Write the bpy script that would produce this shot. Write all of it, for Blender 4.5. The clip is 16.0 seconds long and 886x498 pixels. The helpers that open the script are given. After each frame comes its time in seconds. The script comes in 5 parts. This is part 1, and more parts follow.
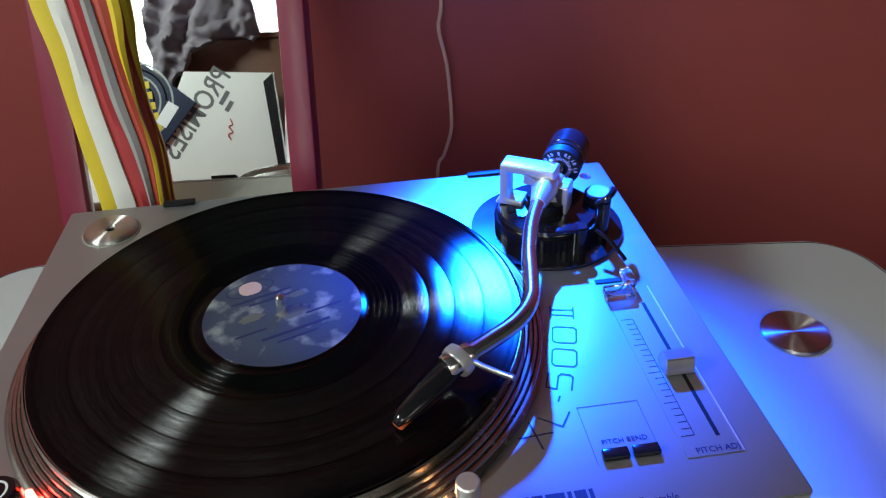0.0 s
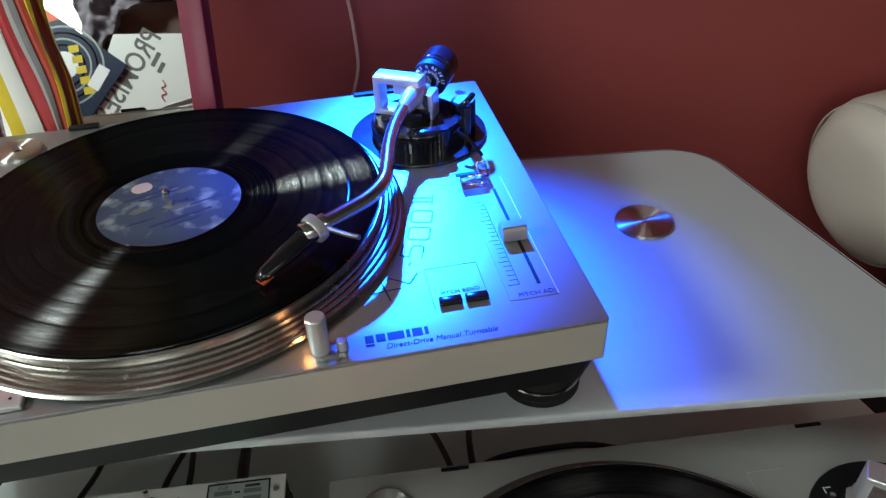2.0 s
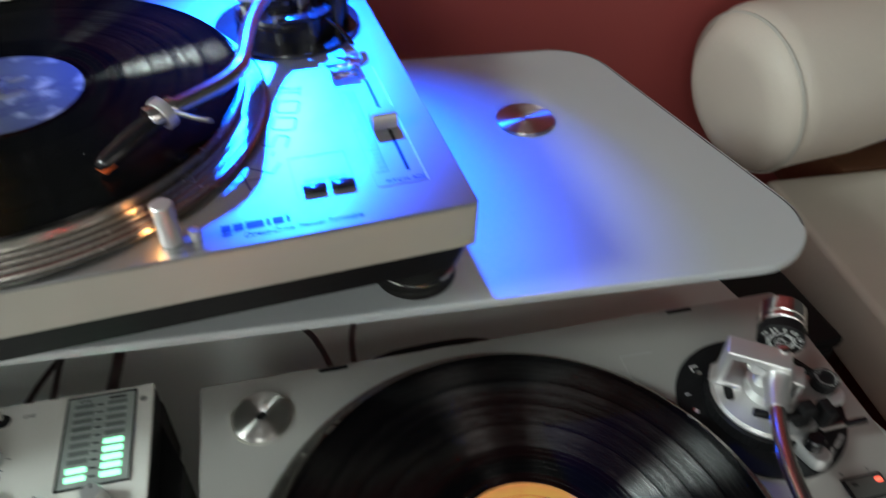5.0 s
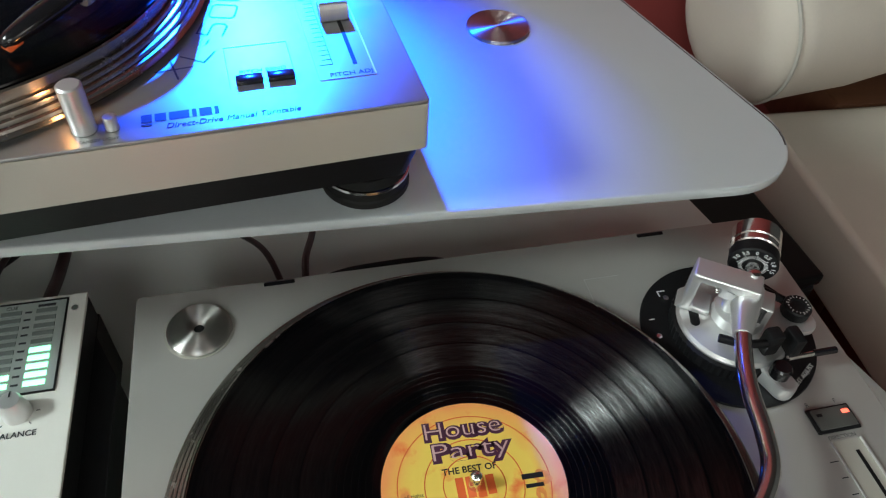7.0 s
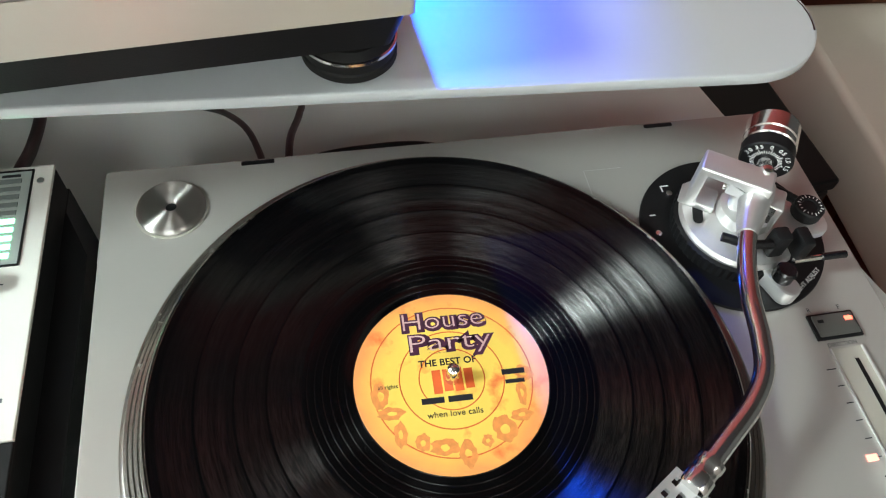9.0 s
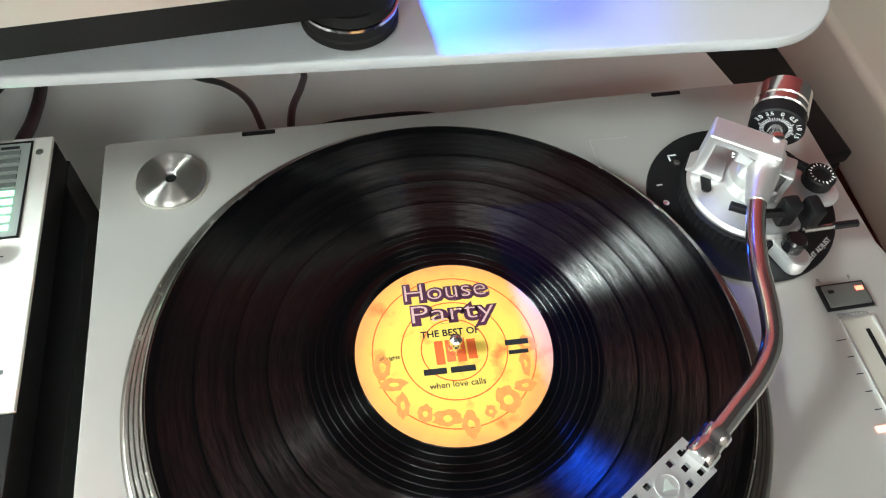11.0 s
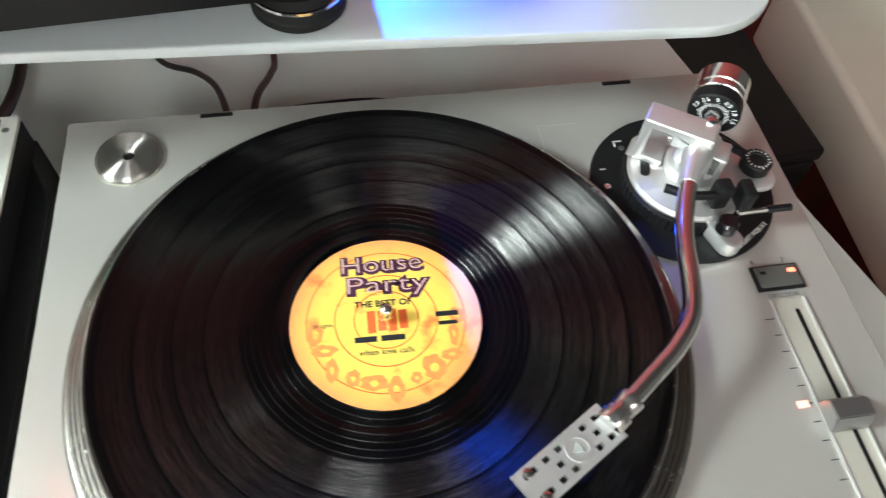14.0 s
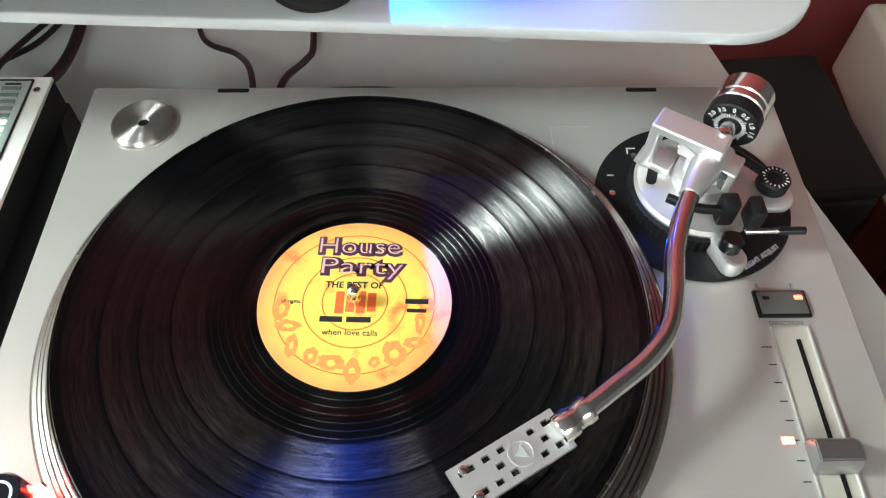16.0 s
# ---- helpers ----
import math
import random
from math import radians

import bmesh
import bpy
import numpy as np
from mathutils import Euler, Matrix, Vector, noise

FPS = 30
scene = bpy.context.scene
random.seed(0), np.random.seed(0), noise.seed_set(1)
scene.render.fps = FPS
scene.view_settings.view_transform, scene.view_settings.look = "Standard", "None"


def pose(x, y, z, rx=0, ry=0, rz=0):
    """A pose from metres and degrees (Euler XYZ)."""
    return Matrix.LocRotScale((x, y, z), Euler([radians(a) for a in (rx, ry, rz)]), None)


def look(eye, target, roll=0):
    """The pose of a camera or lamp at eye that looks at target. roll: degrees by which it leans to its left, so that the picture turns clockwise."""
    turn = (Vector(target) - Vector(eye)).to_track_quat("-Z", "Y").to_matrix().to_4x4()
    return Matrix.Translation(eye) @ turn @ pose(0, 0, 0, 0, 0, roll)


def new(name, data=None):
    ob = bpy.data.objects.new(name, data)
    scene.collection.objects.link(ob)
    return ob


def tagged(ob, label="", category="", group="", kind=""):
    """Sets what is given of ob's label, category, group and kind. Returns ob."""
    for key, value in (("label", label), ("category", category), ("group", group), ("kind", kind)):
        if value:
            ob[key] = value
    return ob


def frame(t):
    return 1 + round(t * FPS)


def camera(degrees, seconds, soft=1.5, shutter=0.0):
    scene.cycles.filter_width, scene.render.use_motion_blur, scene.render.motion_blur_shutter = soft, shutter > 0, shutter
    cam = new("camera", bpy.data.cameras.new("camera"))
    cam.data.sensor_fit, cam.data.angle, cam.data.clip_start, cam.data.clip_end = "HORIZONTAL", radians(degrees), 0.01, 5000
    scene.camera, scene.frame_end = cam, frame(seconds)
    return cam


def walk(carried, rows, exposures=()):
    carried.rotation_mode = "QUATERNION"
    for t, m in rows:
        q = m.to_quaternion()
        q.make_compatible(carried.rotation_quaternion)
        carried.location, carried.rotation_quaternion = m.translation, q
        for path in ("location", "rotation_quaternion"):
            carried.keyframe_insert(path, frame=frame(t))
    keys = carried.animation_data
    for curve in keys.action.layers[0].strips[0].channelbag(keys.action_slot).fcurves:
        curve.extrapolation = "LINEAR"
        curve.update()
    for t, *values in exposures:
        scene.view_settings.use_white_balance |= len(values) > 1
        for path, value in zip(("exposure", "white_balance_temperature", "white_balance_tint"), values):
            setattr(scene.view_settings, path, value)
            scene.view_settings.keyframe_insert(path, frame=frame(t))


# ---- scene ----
cam = camera(62.37, 16.0, soft=1.15, shutter=0.4)
PATH = [
    (0, (-0.2065, -0.2041, 1.4184), (-0.1149, 0.6080, 0.8420), -2.36),
    (0.5, (-0.1972, -0.2196, 1.4181), (-0.0883, 0.5825, 0.8309), -1.48),
    (1, (-0.1627, -0.2829, 1.4075), (0.0199, 0.4856, 0.7942), -1.25),
    (1.5, (-0.1577, -0.3040, 1.4042), (-0.0029, 0.4666, 0.7859), -2.22),
    (2, (-0.1546, -0.3016, 1.4069), (-0.0167, 0.4805, 0.7992), -2.47),
    (2.5, (-0.1574, -0.2947, 1.3989), (-0.0379, 0.5045, 0.8099), -4.13),
    (3, (-0.1570, -0.2925, 1.4013), (-0.0277, 0.5044, 0.8112), -3.25),
    (3.5, (-0.1625, -0.2926, 1.4031), (-0.0179, 0.4995, 0.8100), -2.08),
    (4, (-0.1616, -0.2796, 1.3978), (-0.0294, 0.5096, 0.7982), -2.77),
    (4.5, (-0.1485, -0.2939, 1.3975), (0.0017, 0.4661, 0.7653), -1.90),
    (5, (-0.1305, -0.3130, 1.3717), (0.1102, 0.3839, 0.6961), 1.83),
    (5.2, (-0.1182, -0.3188, 1.3619), (0.1468, 0.3489, 0.6663), 2.86),
    (7.3, (-0.0998, -0.3068, 1.3345), (0.1174, 0.3189, 0.5853), 4.83),
    (7.5, (-0.0980, -0.2879, 1.3462), (0.1060, 0.3116, 0.5722), 5.37),
    (8, (-0.0855, -0.2920, 1.3369), (0.1130, 0.2905, 0.5487), 5.21),
    (8.5, (-0.0868, -0.2934, 1.3264), (0.1184, 0.2687, 0.5252), 7.25),
    (9, (-0.0824, -0.3027, 1.3078), (0.1147, 0.2345, 0.4877), 6.32),
    (9.5, (-0.0857, -0.3034, 1.3058), (0.1082, 0.2334, 0.4847), 6.21),
    (10, (-0.0796, -0.3030, 1.3049), (0.1046, 0.2234, 0.4749), 5.55),
    (10.2, (-0.0791, -0.3064, 1.3007), (0.1043, 0.2153, 0.4675), 5.47),
    (12.5, (-0.0782, -0.2980, 1.3000), (0.0972, 0.2180, 0.4615), 5.26),
    (13, (-0.0790, -0.2953, 1.2998), (0.0938, 0.2274, 0.4650), 6.17),
    (13.3, (-0.0876, -0.2908, 1.3116), (0.0762, 0.2542, 0.4894), 4.74),
    (13.5, (-0.0820, -0.2990, 1.3119), (0.0753, 0.2222, 0.4731), 4.24),
    (14, (-0.0447, -0.3358, 1.3046), (0.1216, 0.1929, 0.4722), 4.67),
    (14.5, (0.0051, -0.3489, 1.3009), (0.1254, 0.2077, 0.4789), 2.57),
    (15, (0.0186, -0.3523, 1.2863), (0.0873, 0.2021, 0.4569), 0.03),
    (15.5, (0.0158, -0.3571, 1.2877), (0.0768, 0.2026, 0.4613), 0.42),
    (16, (0.0071, -0.3517, 1.2911), (0.0706, 0.2122, 0.4677), 1.16),
]
EXPOSURES = [(0, -0.68), (5.0, -0.40), (7.5, -0.15), (8.5, 0.20), (9.0, 0.55), (12.5, 0.92), (13.0, 0.88), (13.5, 0.64), (14.0, 0.92), (16.0, 0.92)]
walk(cam, [(t, look(eye, target, roll)) for t, eye, target, roll in PATH], EXPOSURES)

ROOM = Matrix.Rotation(radians(-7.4), 4, "Z")      # the wall, the desk and the glass shelf
GEM = pose(0, 0, 1.10)                             # upper deck: front right corner of its top
LOW = pose(-0.188, 0.039, 0.943, 0, 0, -4.6)       # lower deck: back left corner of its top
DESK_Z, GLASS_Z = 0.850, 1.016

# ---- light ----
world = bpy.data.worlds.new("world")
scene.world = world
world.use_nodes = True
wn = world.node_tree
sky = wn.nodes.new("ShaderNodeTexSky")
sky.sky_type = "NISHITA"
sky.sun_disc = False
sky.sun_elevation, sky.sun_rotation = radians(35), radians(250)
wn.links.new(sky.outputs[0], wn.nodes["Background"].inputs[0])
wn.nodes["Background"].inputs[1].default_value = 0.10


def lamp(name, kind, m, energy, colour, **more):
    data = bpy.data.lights.new(name, kind)
    data.energy, data.color = energy, colour
    for key, value in more.items():
        if key == "size":
            data.size = value
        elif key == "size_y":
            data.shape, data.size_y = "RECTANGLE", value
        elif key == "radius":
            data.shadow_soft_size = value
        elif key == "cone":
            data.spot_size = radians(value)
        elif key == "blend":
            data.spot_blend = value
    ob = new(name, data)
    ob.matrix_world = m
    return ob


BLUE = (0.002, 0.088, 1.0)
BLUE_LAMP = look((-0.067, 0.623, 1.471), (-0.078, 0.243, 1.10))
lamp("blue_spot_light", "SPOT", BLUE_LAMP, 460.0, BLUE, radius=0.012, cone=31, blend=1.0)
lamp("blue_halo_light", "SPOT", BLUE_LAMP @ Matrix.Diagonal((1.55, 1, 1, 1)), 150.0, BLUE, radius=0.012, cone=31, blend=1.0)
lamp("strobe_light", "POINT", GEM @ pose(-0.392, 0.056, 0.013), 0.090, (1.0, 0.03, 0.02), radius=0.003)
lamp("strobe_light", "POINT", LOW @ pose(0.0475, -0.2715, 0.013), 0.090, (1.0, 0.03, 0.02), radius=0.003)
lamp("target_light_bulb", "POINT", GEM @ pose(-0.1825, 0.0215, 0.016), 0.012, (1.0, 0.42, 0.12), radius=0.002)
lamp("window_light", "AREA", ROOM @ look((-1.37, -0.21, 2.02), (-0.20, -0.25, 1.30)), 24.0, (0.86, 1.0, 0.96), size=0.36, size_y=0.21)
lamp("window_light", "AREA", ROOM @ look((-0.74, -1.50, 1.80), (-0.3, 0.3, 1.1)), 23.0, (0.94, 1.0, 0.95), size=1.14, size_y=0.98)
# lamp without a fixture, added to fill the room from behind
lamp("room_fill_light", "POINT", ROOM @ pose(0.55, -1.15, 1.85), 6.0, (1.0, 0.96, 0.92), radius=0.20)

# ---- materials ----


def material(name, colour, rough=0.5, metal=0.0, vary=0.12, scale=30.0, bump=0.0, bump_scale=300.0, coat=0.0, second=None, stretch=None, glow=None, aniso=0.0, drift=0.15, spec=0.5):
    """A surface whose colour drifts at two scales, with fine relief."""
    m = bpy.data.materials.new(name)
    m.use_nodes = True
    t, n = m.node_tree, m.node_tree.nodes
    b = n["Principled BSDF"]
    b.inputs["Roughness"].default_value, b.inputs["Metallic"].default_value = rough, metal
    b.inputs["Coat Weight"].default_value, b.inputs["Coat Roughness"].default_value = coat, 0.08
    b.inputs["Specular IOR Level"].default_value = spec
    co = n.new("ShaderNodeTexCoord")
    mp = n.new("ShaderNodeMapping")
    if stretch:
        mp.inputs["Scale"].default_value = stretch
    t.links.new(co.outputs["Object"], mp.inputs["Vector"])
    big, fine = n.new("ShaderNodeTexNoise"), n.new("ShaderNodeTexNoise")
    big.inputs["Scale"].default_value, big.inputs["Detail"].default_value = scale, 4
    fine.inputs["Scale"].default_value, fine.inputs["Detail"].default_value = bump_scale, 3
    t.links.new(mp.outputs[0], big.inputs["Vector"])
    t.links.new(mp.outputs[0], fine.inputs["Vector"])
    ramp = n.new("ShaderNodeMix")
    ramp.data_type = "RGBA"
    dark = second or tuple(c * (1 - vary) for c in colour)
    ramp.inputs[6].default_value, ramp.inputs[7].default_value = (*dark, 1), (*[min(1, c * (1 + vary * 0.5)) for c in colour], 1)
    add = n.new("ShaderNodeMath")
    add.operation = "MULTIPLY_ADD"
    t.links.new(fine.outputs[0], add.inputs[0])
    add.inputs[1].default_value = 0.35
    t.links.new(big.outputs[0], add.inputs[2])
    sub = n.new("ShaderNodeMath")
    sub.operation = "SUBTRACT"
    sub.use_clamp = True
    t.links.new(add.outputs[0], sub.inputs[0])
    sub.inputs[1].default_value = 0.17
    t.links.new(sub.outputs[0], ramp.inputs[0])
    t.links.new(ramp.outputs[2], b.inputs["Base Color"])
    rr = n.new("ShaderNodeMapRange")
    rr.inputs["To Min"].default_value, rr.inputs["To Max"].default_value = rough * (1 - drift), min(1, rough * (1 + drift))
    t.links.new(big.outputs[0], rr.inputs["Value"])
    t.links.new(rr.outputs[0], b.inputs["Roughness"])
    if bump:
        bp = n.new("ShaderNodeBump")
        bp.inputs["Strength"].default_value, bp.inputs["Distance"].default_value = bump, 0.0006
        t.links.new(fine.outputs[0], bp.inputs["Height"])
        t.links.new(bp.outputs[0], b.inputs["Normal"])
    if aniso:
        tg = n.new("ShaderNodeTangent")
        tg.direction_type, tg.axis = "RADIAL", "Z"
        b.inputs["Anisotropic"].default_value, b.inputs["Anisotropic Rotation"].default_value = aniso, 0.25
        t.links.new(tg.outputs[0], b.inputs["Tangent"])
    if glow:
        b.inputs["Emission Color"].default_value, b.inputs["Emission Strength"].default_value = (*colour, 1), glow
    return m


GLINT_IN, GLINT_OUT, GLINT_FLAT = 0.042, 0.013, 0.018      # groove walls facing in and out, and the lands


def vinyl_material(name):
    """Black pressed vinyl: polished lands, and groove walls that lean inwards and outwards and glint in bands."""
    m = bpy.data.materials.new(name)
    m.use_nodes = True
    t, n = m.node_tree, m.node_tree.nodes

    def op(kind, a, b=None, c=None):
        k = n.new("ShaderNodeMath")
        k.operation = kind
        for slot, v in enumerate((a, b, c)):
            if v is None:
                continue
            if isinstance(v, (int, float)):
                k.inputs[slot].default_value = v
            else:
                t.links.new(v, k.inputs[slot])
        return k.outputs[0]

    def ramp(v, a, b, c=0.0, d=1.0):
        k = n.new("ShaderNodeMapRange")
        k.interpolation_type = "SMOOTHSTEP"
        for key, value in (("From Min", a), ("From Max", b), ("To Min", c), ("To Max", d)):
            k.inputs[key].default_value = value
        t.links.new(v, k.inputs["Value"])
        return k.outputs[0]

    def grain(x, y, scale, detail):
        k, w = n.new("ShaderNodeTexNoise"), n.new("ShaderNodeCombineXYZ")
        k.inputs["Scale"].default_value, k.inputs["Detail"].default_value = scale, detail
        t.links.new(x, w.inputs[0])
        if y is not None:
            t.links.new(y, w.inputs[1])
        t.links.new(w.outputs[0], k.inputs["Vector"])
        return k.outputs[0]

    co, sep = n.new("ShaderNodeTexCoord"), n.new("ShaderNodeSeparateXYZ")
    t.links.new(co.outputs["Object"], sep.inputs[0])
    x, y = sep.outputs[0], sep.outputs[1]
    r = op("SQRT", op("ADD", op("MULTIPLY", x, x), op("MULTIPLY", y, y)))
    angle = op("ARCTAN2", y, x)
    # loud and quiet passages, broken strokes along the grooves, the wide-set grooves of the run-out
    bands = ramp(grain(r, None, 150.0, 3), 0.34, 0.66, 0.25, 1.0)
    strokes = ramp(grain(op("MULTIPLY", r, 1500.0), op("MULTIPLY", angle, 9.0), 1.0, 2), 0.36, 0.66, 0.45, 1.25)
    field = op("MULTIPLY", ramp(r, 0.0750, 0.0775, 0.05, 1.0), ramp(r, 0.1445, 0.1465, 1.0, 0.15))
    run_out = op("MULTIPLY", ramp(op("SINE", op("MULTIPLY", r, 1650.0)), 0.94, 0.99), ramp(r, 0.0730, 0.0750, 1.0, 0.0))
    weight = op("ADD", op("MULTIPLY", op("MULTIPLY", bands, strokes), field), op("MULTIPLY", run_out, 0.7))
    for gap in (0.128, 0.109, 0.093):
        weight = op("MULTIPLY", weight, ramp(op("ABSOLUTE", op("SUBTRACT", r, gap)), 0.0004, 0.0009, 0.12, 1.0))
    tangent = n.new("ShaderNodeTangent")
    tangent.direction_type, tangent.axis = "RADIAL", "Z"
    n.remove(n["Principled BSDF"])
    body = n.new("ShaderNodeBsdfDiffuse")
    body.inputs["Color"].default_value = (0.0012, 0.0012, 0.0015, 1)
    total = body.outputs[0]
    sheen = ramp(grain(r, None, 400.0, 3), 0.3, 0.7, 0.75, 1.1)
    for side, slope, glint, rough, along, amount in ((-1, radians(34.5), GLINT_IN, 0.27, 0.50, weight), (1, radians(37), GLINT_OUT, 0.24, 0.45, weight), (0, 0.0, GLINT_FLAT, 0.17, 0.0, sheen)):
        tint = n.new("ShaderNodeCombineColor")
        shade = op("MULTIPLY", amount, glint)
        for k in range(3):
            t.links.new(shade, tint.inputs[k])
        lean = n.new("ShaderNodeCombineXYZ")
        t.links.new(op("MULTIPLY", op("DIVIDE", x, r), side * math.sin(slope)), lean.inputs[0])
        t.links.new(op("MULTIPLY", op("DIVIDE", y, r), side * math.sin(slope)), lean.inputs[1])
        lean.inputs[2].default_value = math.cos(slope)
        turn = n.new("ShaderNodeVectorTransform")
        turn.vector_type, turn.convert_from, turn.convert_to = "NORMAL", "OBJECT", "WORLD"
        t.links.new(lean.outputs[0], turn.inputs[0])
        g = n.new("ShaderNodeBsdfAnisotropic")
        g.distribution = "BECKMANN"
        g.inputs["Roughness"].default_value, g.inputs["Anisotropy"].default_value = rough, along
        t.links.new(tint.outputs[0], g.inputs["Color"])
        if side:
            t.links.new(turn.outputs[0], g.inputs["Normal"])
        t.links.new(tangent.outputs[0], g.inputs["Tangent"])
        add = n.new("ShaderNodeAddShader")
        t.links.new(total, add.inputs[0])
        t.links.new(g.outputs[0], add.inputs[1])
        total = add.outputs[0]
    t.links.new(total, n["Material Output"].inputs["Surface"])
    return m


def label_material(name, inner, outer, blotch, amount, scale):
    """A printed paper label: ink clouds, with another tint towards its rim."""
    m = bpy.data.materials.new(name)
    m.use_nodes = True
    t, n = m.node_tree, m.node_tree.nodes
    b = n["Principled BSDF"]
    b.inputs["Roughness"].default_value = 0.62
    co = n.new("ShaderNodeTexCoord")
    ln = n.new("ShaderNodeVectorMath")
    ln.operation = "LENGTH"
    t.links.new(co.outputs["Object"], ln.inputs[0])
    no = n.new("ShaderNodeTexNoise")
    no.inputs["Scale"].default_value, no.inputs["Detail"].default_value = scale, 6
    t.links.new(co.outputs["Object"], no.inputs["Vector"])
    add = n.new("ShaderNodeMath")
    add.operation = "MULTIPLY_ADD"
    t.links.new(no.outputs[0], add.inputs[0])
    add.inputs[1].default_value = 0.018
    t.links.new(ln.outputs["Value"], add.inputs[2])
    rim = n.new("ShaderNodeMapRange")
    rim.inputs["From Min"].default_value, rim.inputs["From Max"].default_value = 0.043, 0.058
    t.links.new(add.outputs[0], rim.inputs["Value"])
    mix = n.new("ShaderNodeMix")
    mix.data_type = "RGBA"
    t.links.new(rim.outputs[0], mix.inputs[0])
    mix.inputs[6].default_value, mix.inputs[7].default_value = (*inner, 1), (*outer, 1)
    spot = n.new("ShaderNodeTexNoise")
    spot.inputs["Scale"].default_value, spot.inputs["Detail"].default_value = scale * 1.7, 5
    t.links.new(co.outputs["Object"], spot.inputs["Vector"])
    cut = n.new("ShaderNodeMapRange")
    cut.inputs["From Min"].default_value, cut.inputs["From Max"].default_value = 0.62 - amount * 0.3, 0.75 - amount * 0.2
    t.links.new(spot.outputs[0], cut.inputs["Value"])
    mix2 = n.new("ShaderNodeMix")
    mix2.data_type = "RGBA"
    t.links.new(cut.outputs[0], mix2.inputs[0])
    t.links.new(mix.outputs[2], mix2.inputs[6])
    mix2.inputs[7].default_value = (*blotch, 1)
    t.links.new(mix2.outputs[2], b.inputs["Base Color"])
    return m


def clear_material(name, colour=(1, 1, 1), rough=0.03, ior=1.45):
    m = bpy.data.materials.new(name)
    m.use_nodes = True
    b = m.node_tree.nodes["Principled BSDF"]
    b.inputs["Base Color"].default_value = (*colour, 1)
    b.inputs["Roughness"].default_value, b.inputs["Transmission Weight"].default_value, b.inputs["IOR"].default_value = rough, 1.0, ior
    return m


RED_PAINT = material("red_wall_paint", (0.300, 0.056, 0.052), 0.50, vary=0.10, scale=3.0, bump=0.25, bump_scale=420)
WHITE_PAINT = material("white_wall_paint", (0.78, 0.76, 0.71), 0.6, vary=0.06, scale=3.0, bump=0.2, bump_scale=300)
# for unseen room surfaces, kept dark so the vinyl reflects little
DARK_SURROUND = material("dark_unseen_surround", (0.075, 0.075, 0.072), 0.6, vary=0.06, scale=3.0, bump=0.2, bump_scale=300)
MAROON = material("maroon_frame_paint", (0.21, 0.012, 0.040), 0.38, vary=0.15, scale=12, bump=0.15, bump_scale=200)
FLOOR_RED = material("red_floor", (0.16, 0.020, 0.012), 0.5, vary=0.35, scale=9, bump=0.3, bump_scale=150)
DESK_WHITE = material("white_desk_laminate", (0.70, 0.76, 0.73), 0.32, vary=0.05, scale=6, bump=0.05, bump_scale=500)
GLASS_WHITE = material("white_backed_glass", (0.47, 0.50, 0.51), 0.22, vary=0.03, scale=5, coat=0.5)
GLASS_EDGE = material("dark_glass_edge", (0.03, 0.04, 0.04), 0.15, vary=0.1, scale=20, coat=0.6)
BRUSHED = material("turned_aluminium", (0.66, 0.64, 0.61), 0.40, 1.0, vary=0.08, scale=60, aniso=1.0)
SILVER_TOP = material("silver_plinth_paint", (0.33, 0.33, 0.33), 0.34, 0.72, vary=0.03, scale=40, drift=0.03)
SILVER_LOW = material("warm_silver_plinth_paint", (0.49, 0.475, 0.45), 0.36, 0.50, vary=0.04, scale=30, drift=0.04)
SILVER_SIDE = material("silver_plinth_side", (0.46, 0.445, 0.39), 0.42, 0.25, vary=0.06, scale=20, bump=0.05, bump_scale=900)
CHROME = material("chrome", (0.80, 0.79, 0.78), 0.17, 1.0, vary=0.05, scale=60)
SATIN = material("satin_cast_metal", (0.72, 0.72, 0.72), 0.34, 0.75, vary=0.06, scale=60, bump=0.08, bump_scale=900)
KNOB_METAL = material("grey_knob_metal", (0.36, 0.36, 0.36), 0.32, 0.9, vary=0.05, scale=80)
PLATTER = material("cast_platter_metal", (0.42, 0.40, 0.37), 0.26, 1.0, vary=0.15, scale=120)
BLACK_GLOSS = material("gloss_black_plastic", (0.008, 0.008, 0.010), 0.16, vary=0.2, scale=60)
BLACK_MATT = material("matt_black_plastic", (0.008, 0.008, 0.009), 0.50, vary=0.25, scale=50, bump=0.2, bump_scale=900, spec=0.22)
RUBBER = material("black_rubber", (0.010, 0.010, 0.010), 0.7, vary=0.2, scale=60, bump=0.2, bump_scale=700, spec=0.25)
VINYL = vinyl_material("pressed_vinyl")
LABEL_BLUE = label_material("blue_cloud_label", (0.040, 0.058, 0.105), (0.026, 0.036, 0.080), (0.26, 0.28, 0.30), 0.30, 34)
LABEL_YELLOW = label_material("yellow_orange_label", (0.84, 0.60, 0.11), (0.86, 0.33, 0.10), (0.82, 0.20, 0.05), 0.12, 38)
INK = material("black_ink", (0.012, 0.014, 0.02), 0.5, vary=0.1)
INK_BLUE = material("dark_blue_ink", (0.010, 0.014, 0.09), 0.5, vary=0.1)
INK_GREY = material("grey_ink", (0.12, 0.12, 0.12), 0.5, vary=0.1)
INK_WHITE = material("white_ink", (0.8, 0.8, 0.8), 0.5, vary=0.05)
INK_ORANGE = material("orange_ink", (0.75, 0.13, 0.03), 0.5, vary=0.2)
INK_SMUDGE = material("faded_orange_ink", (0.82, 0.30, 0.08), 0.5, vary=0.3, scale=300)
INK_RED = material("red_ink", (0.5, 0.03, 0.04), 0.5, vary=0.2)
INK_PURPLE = material("purple_ink", (0.075, 0.022, 0.055), 0.45, vary=0.25)
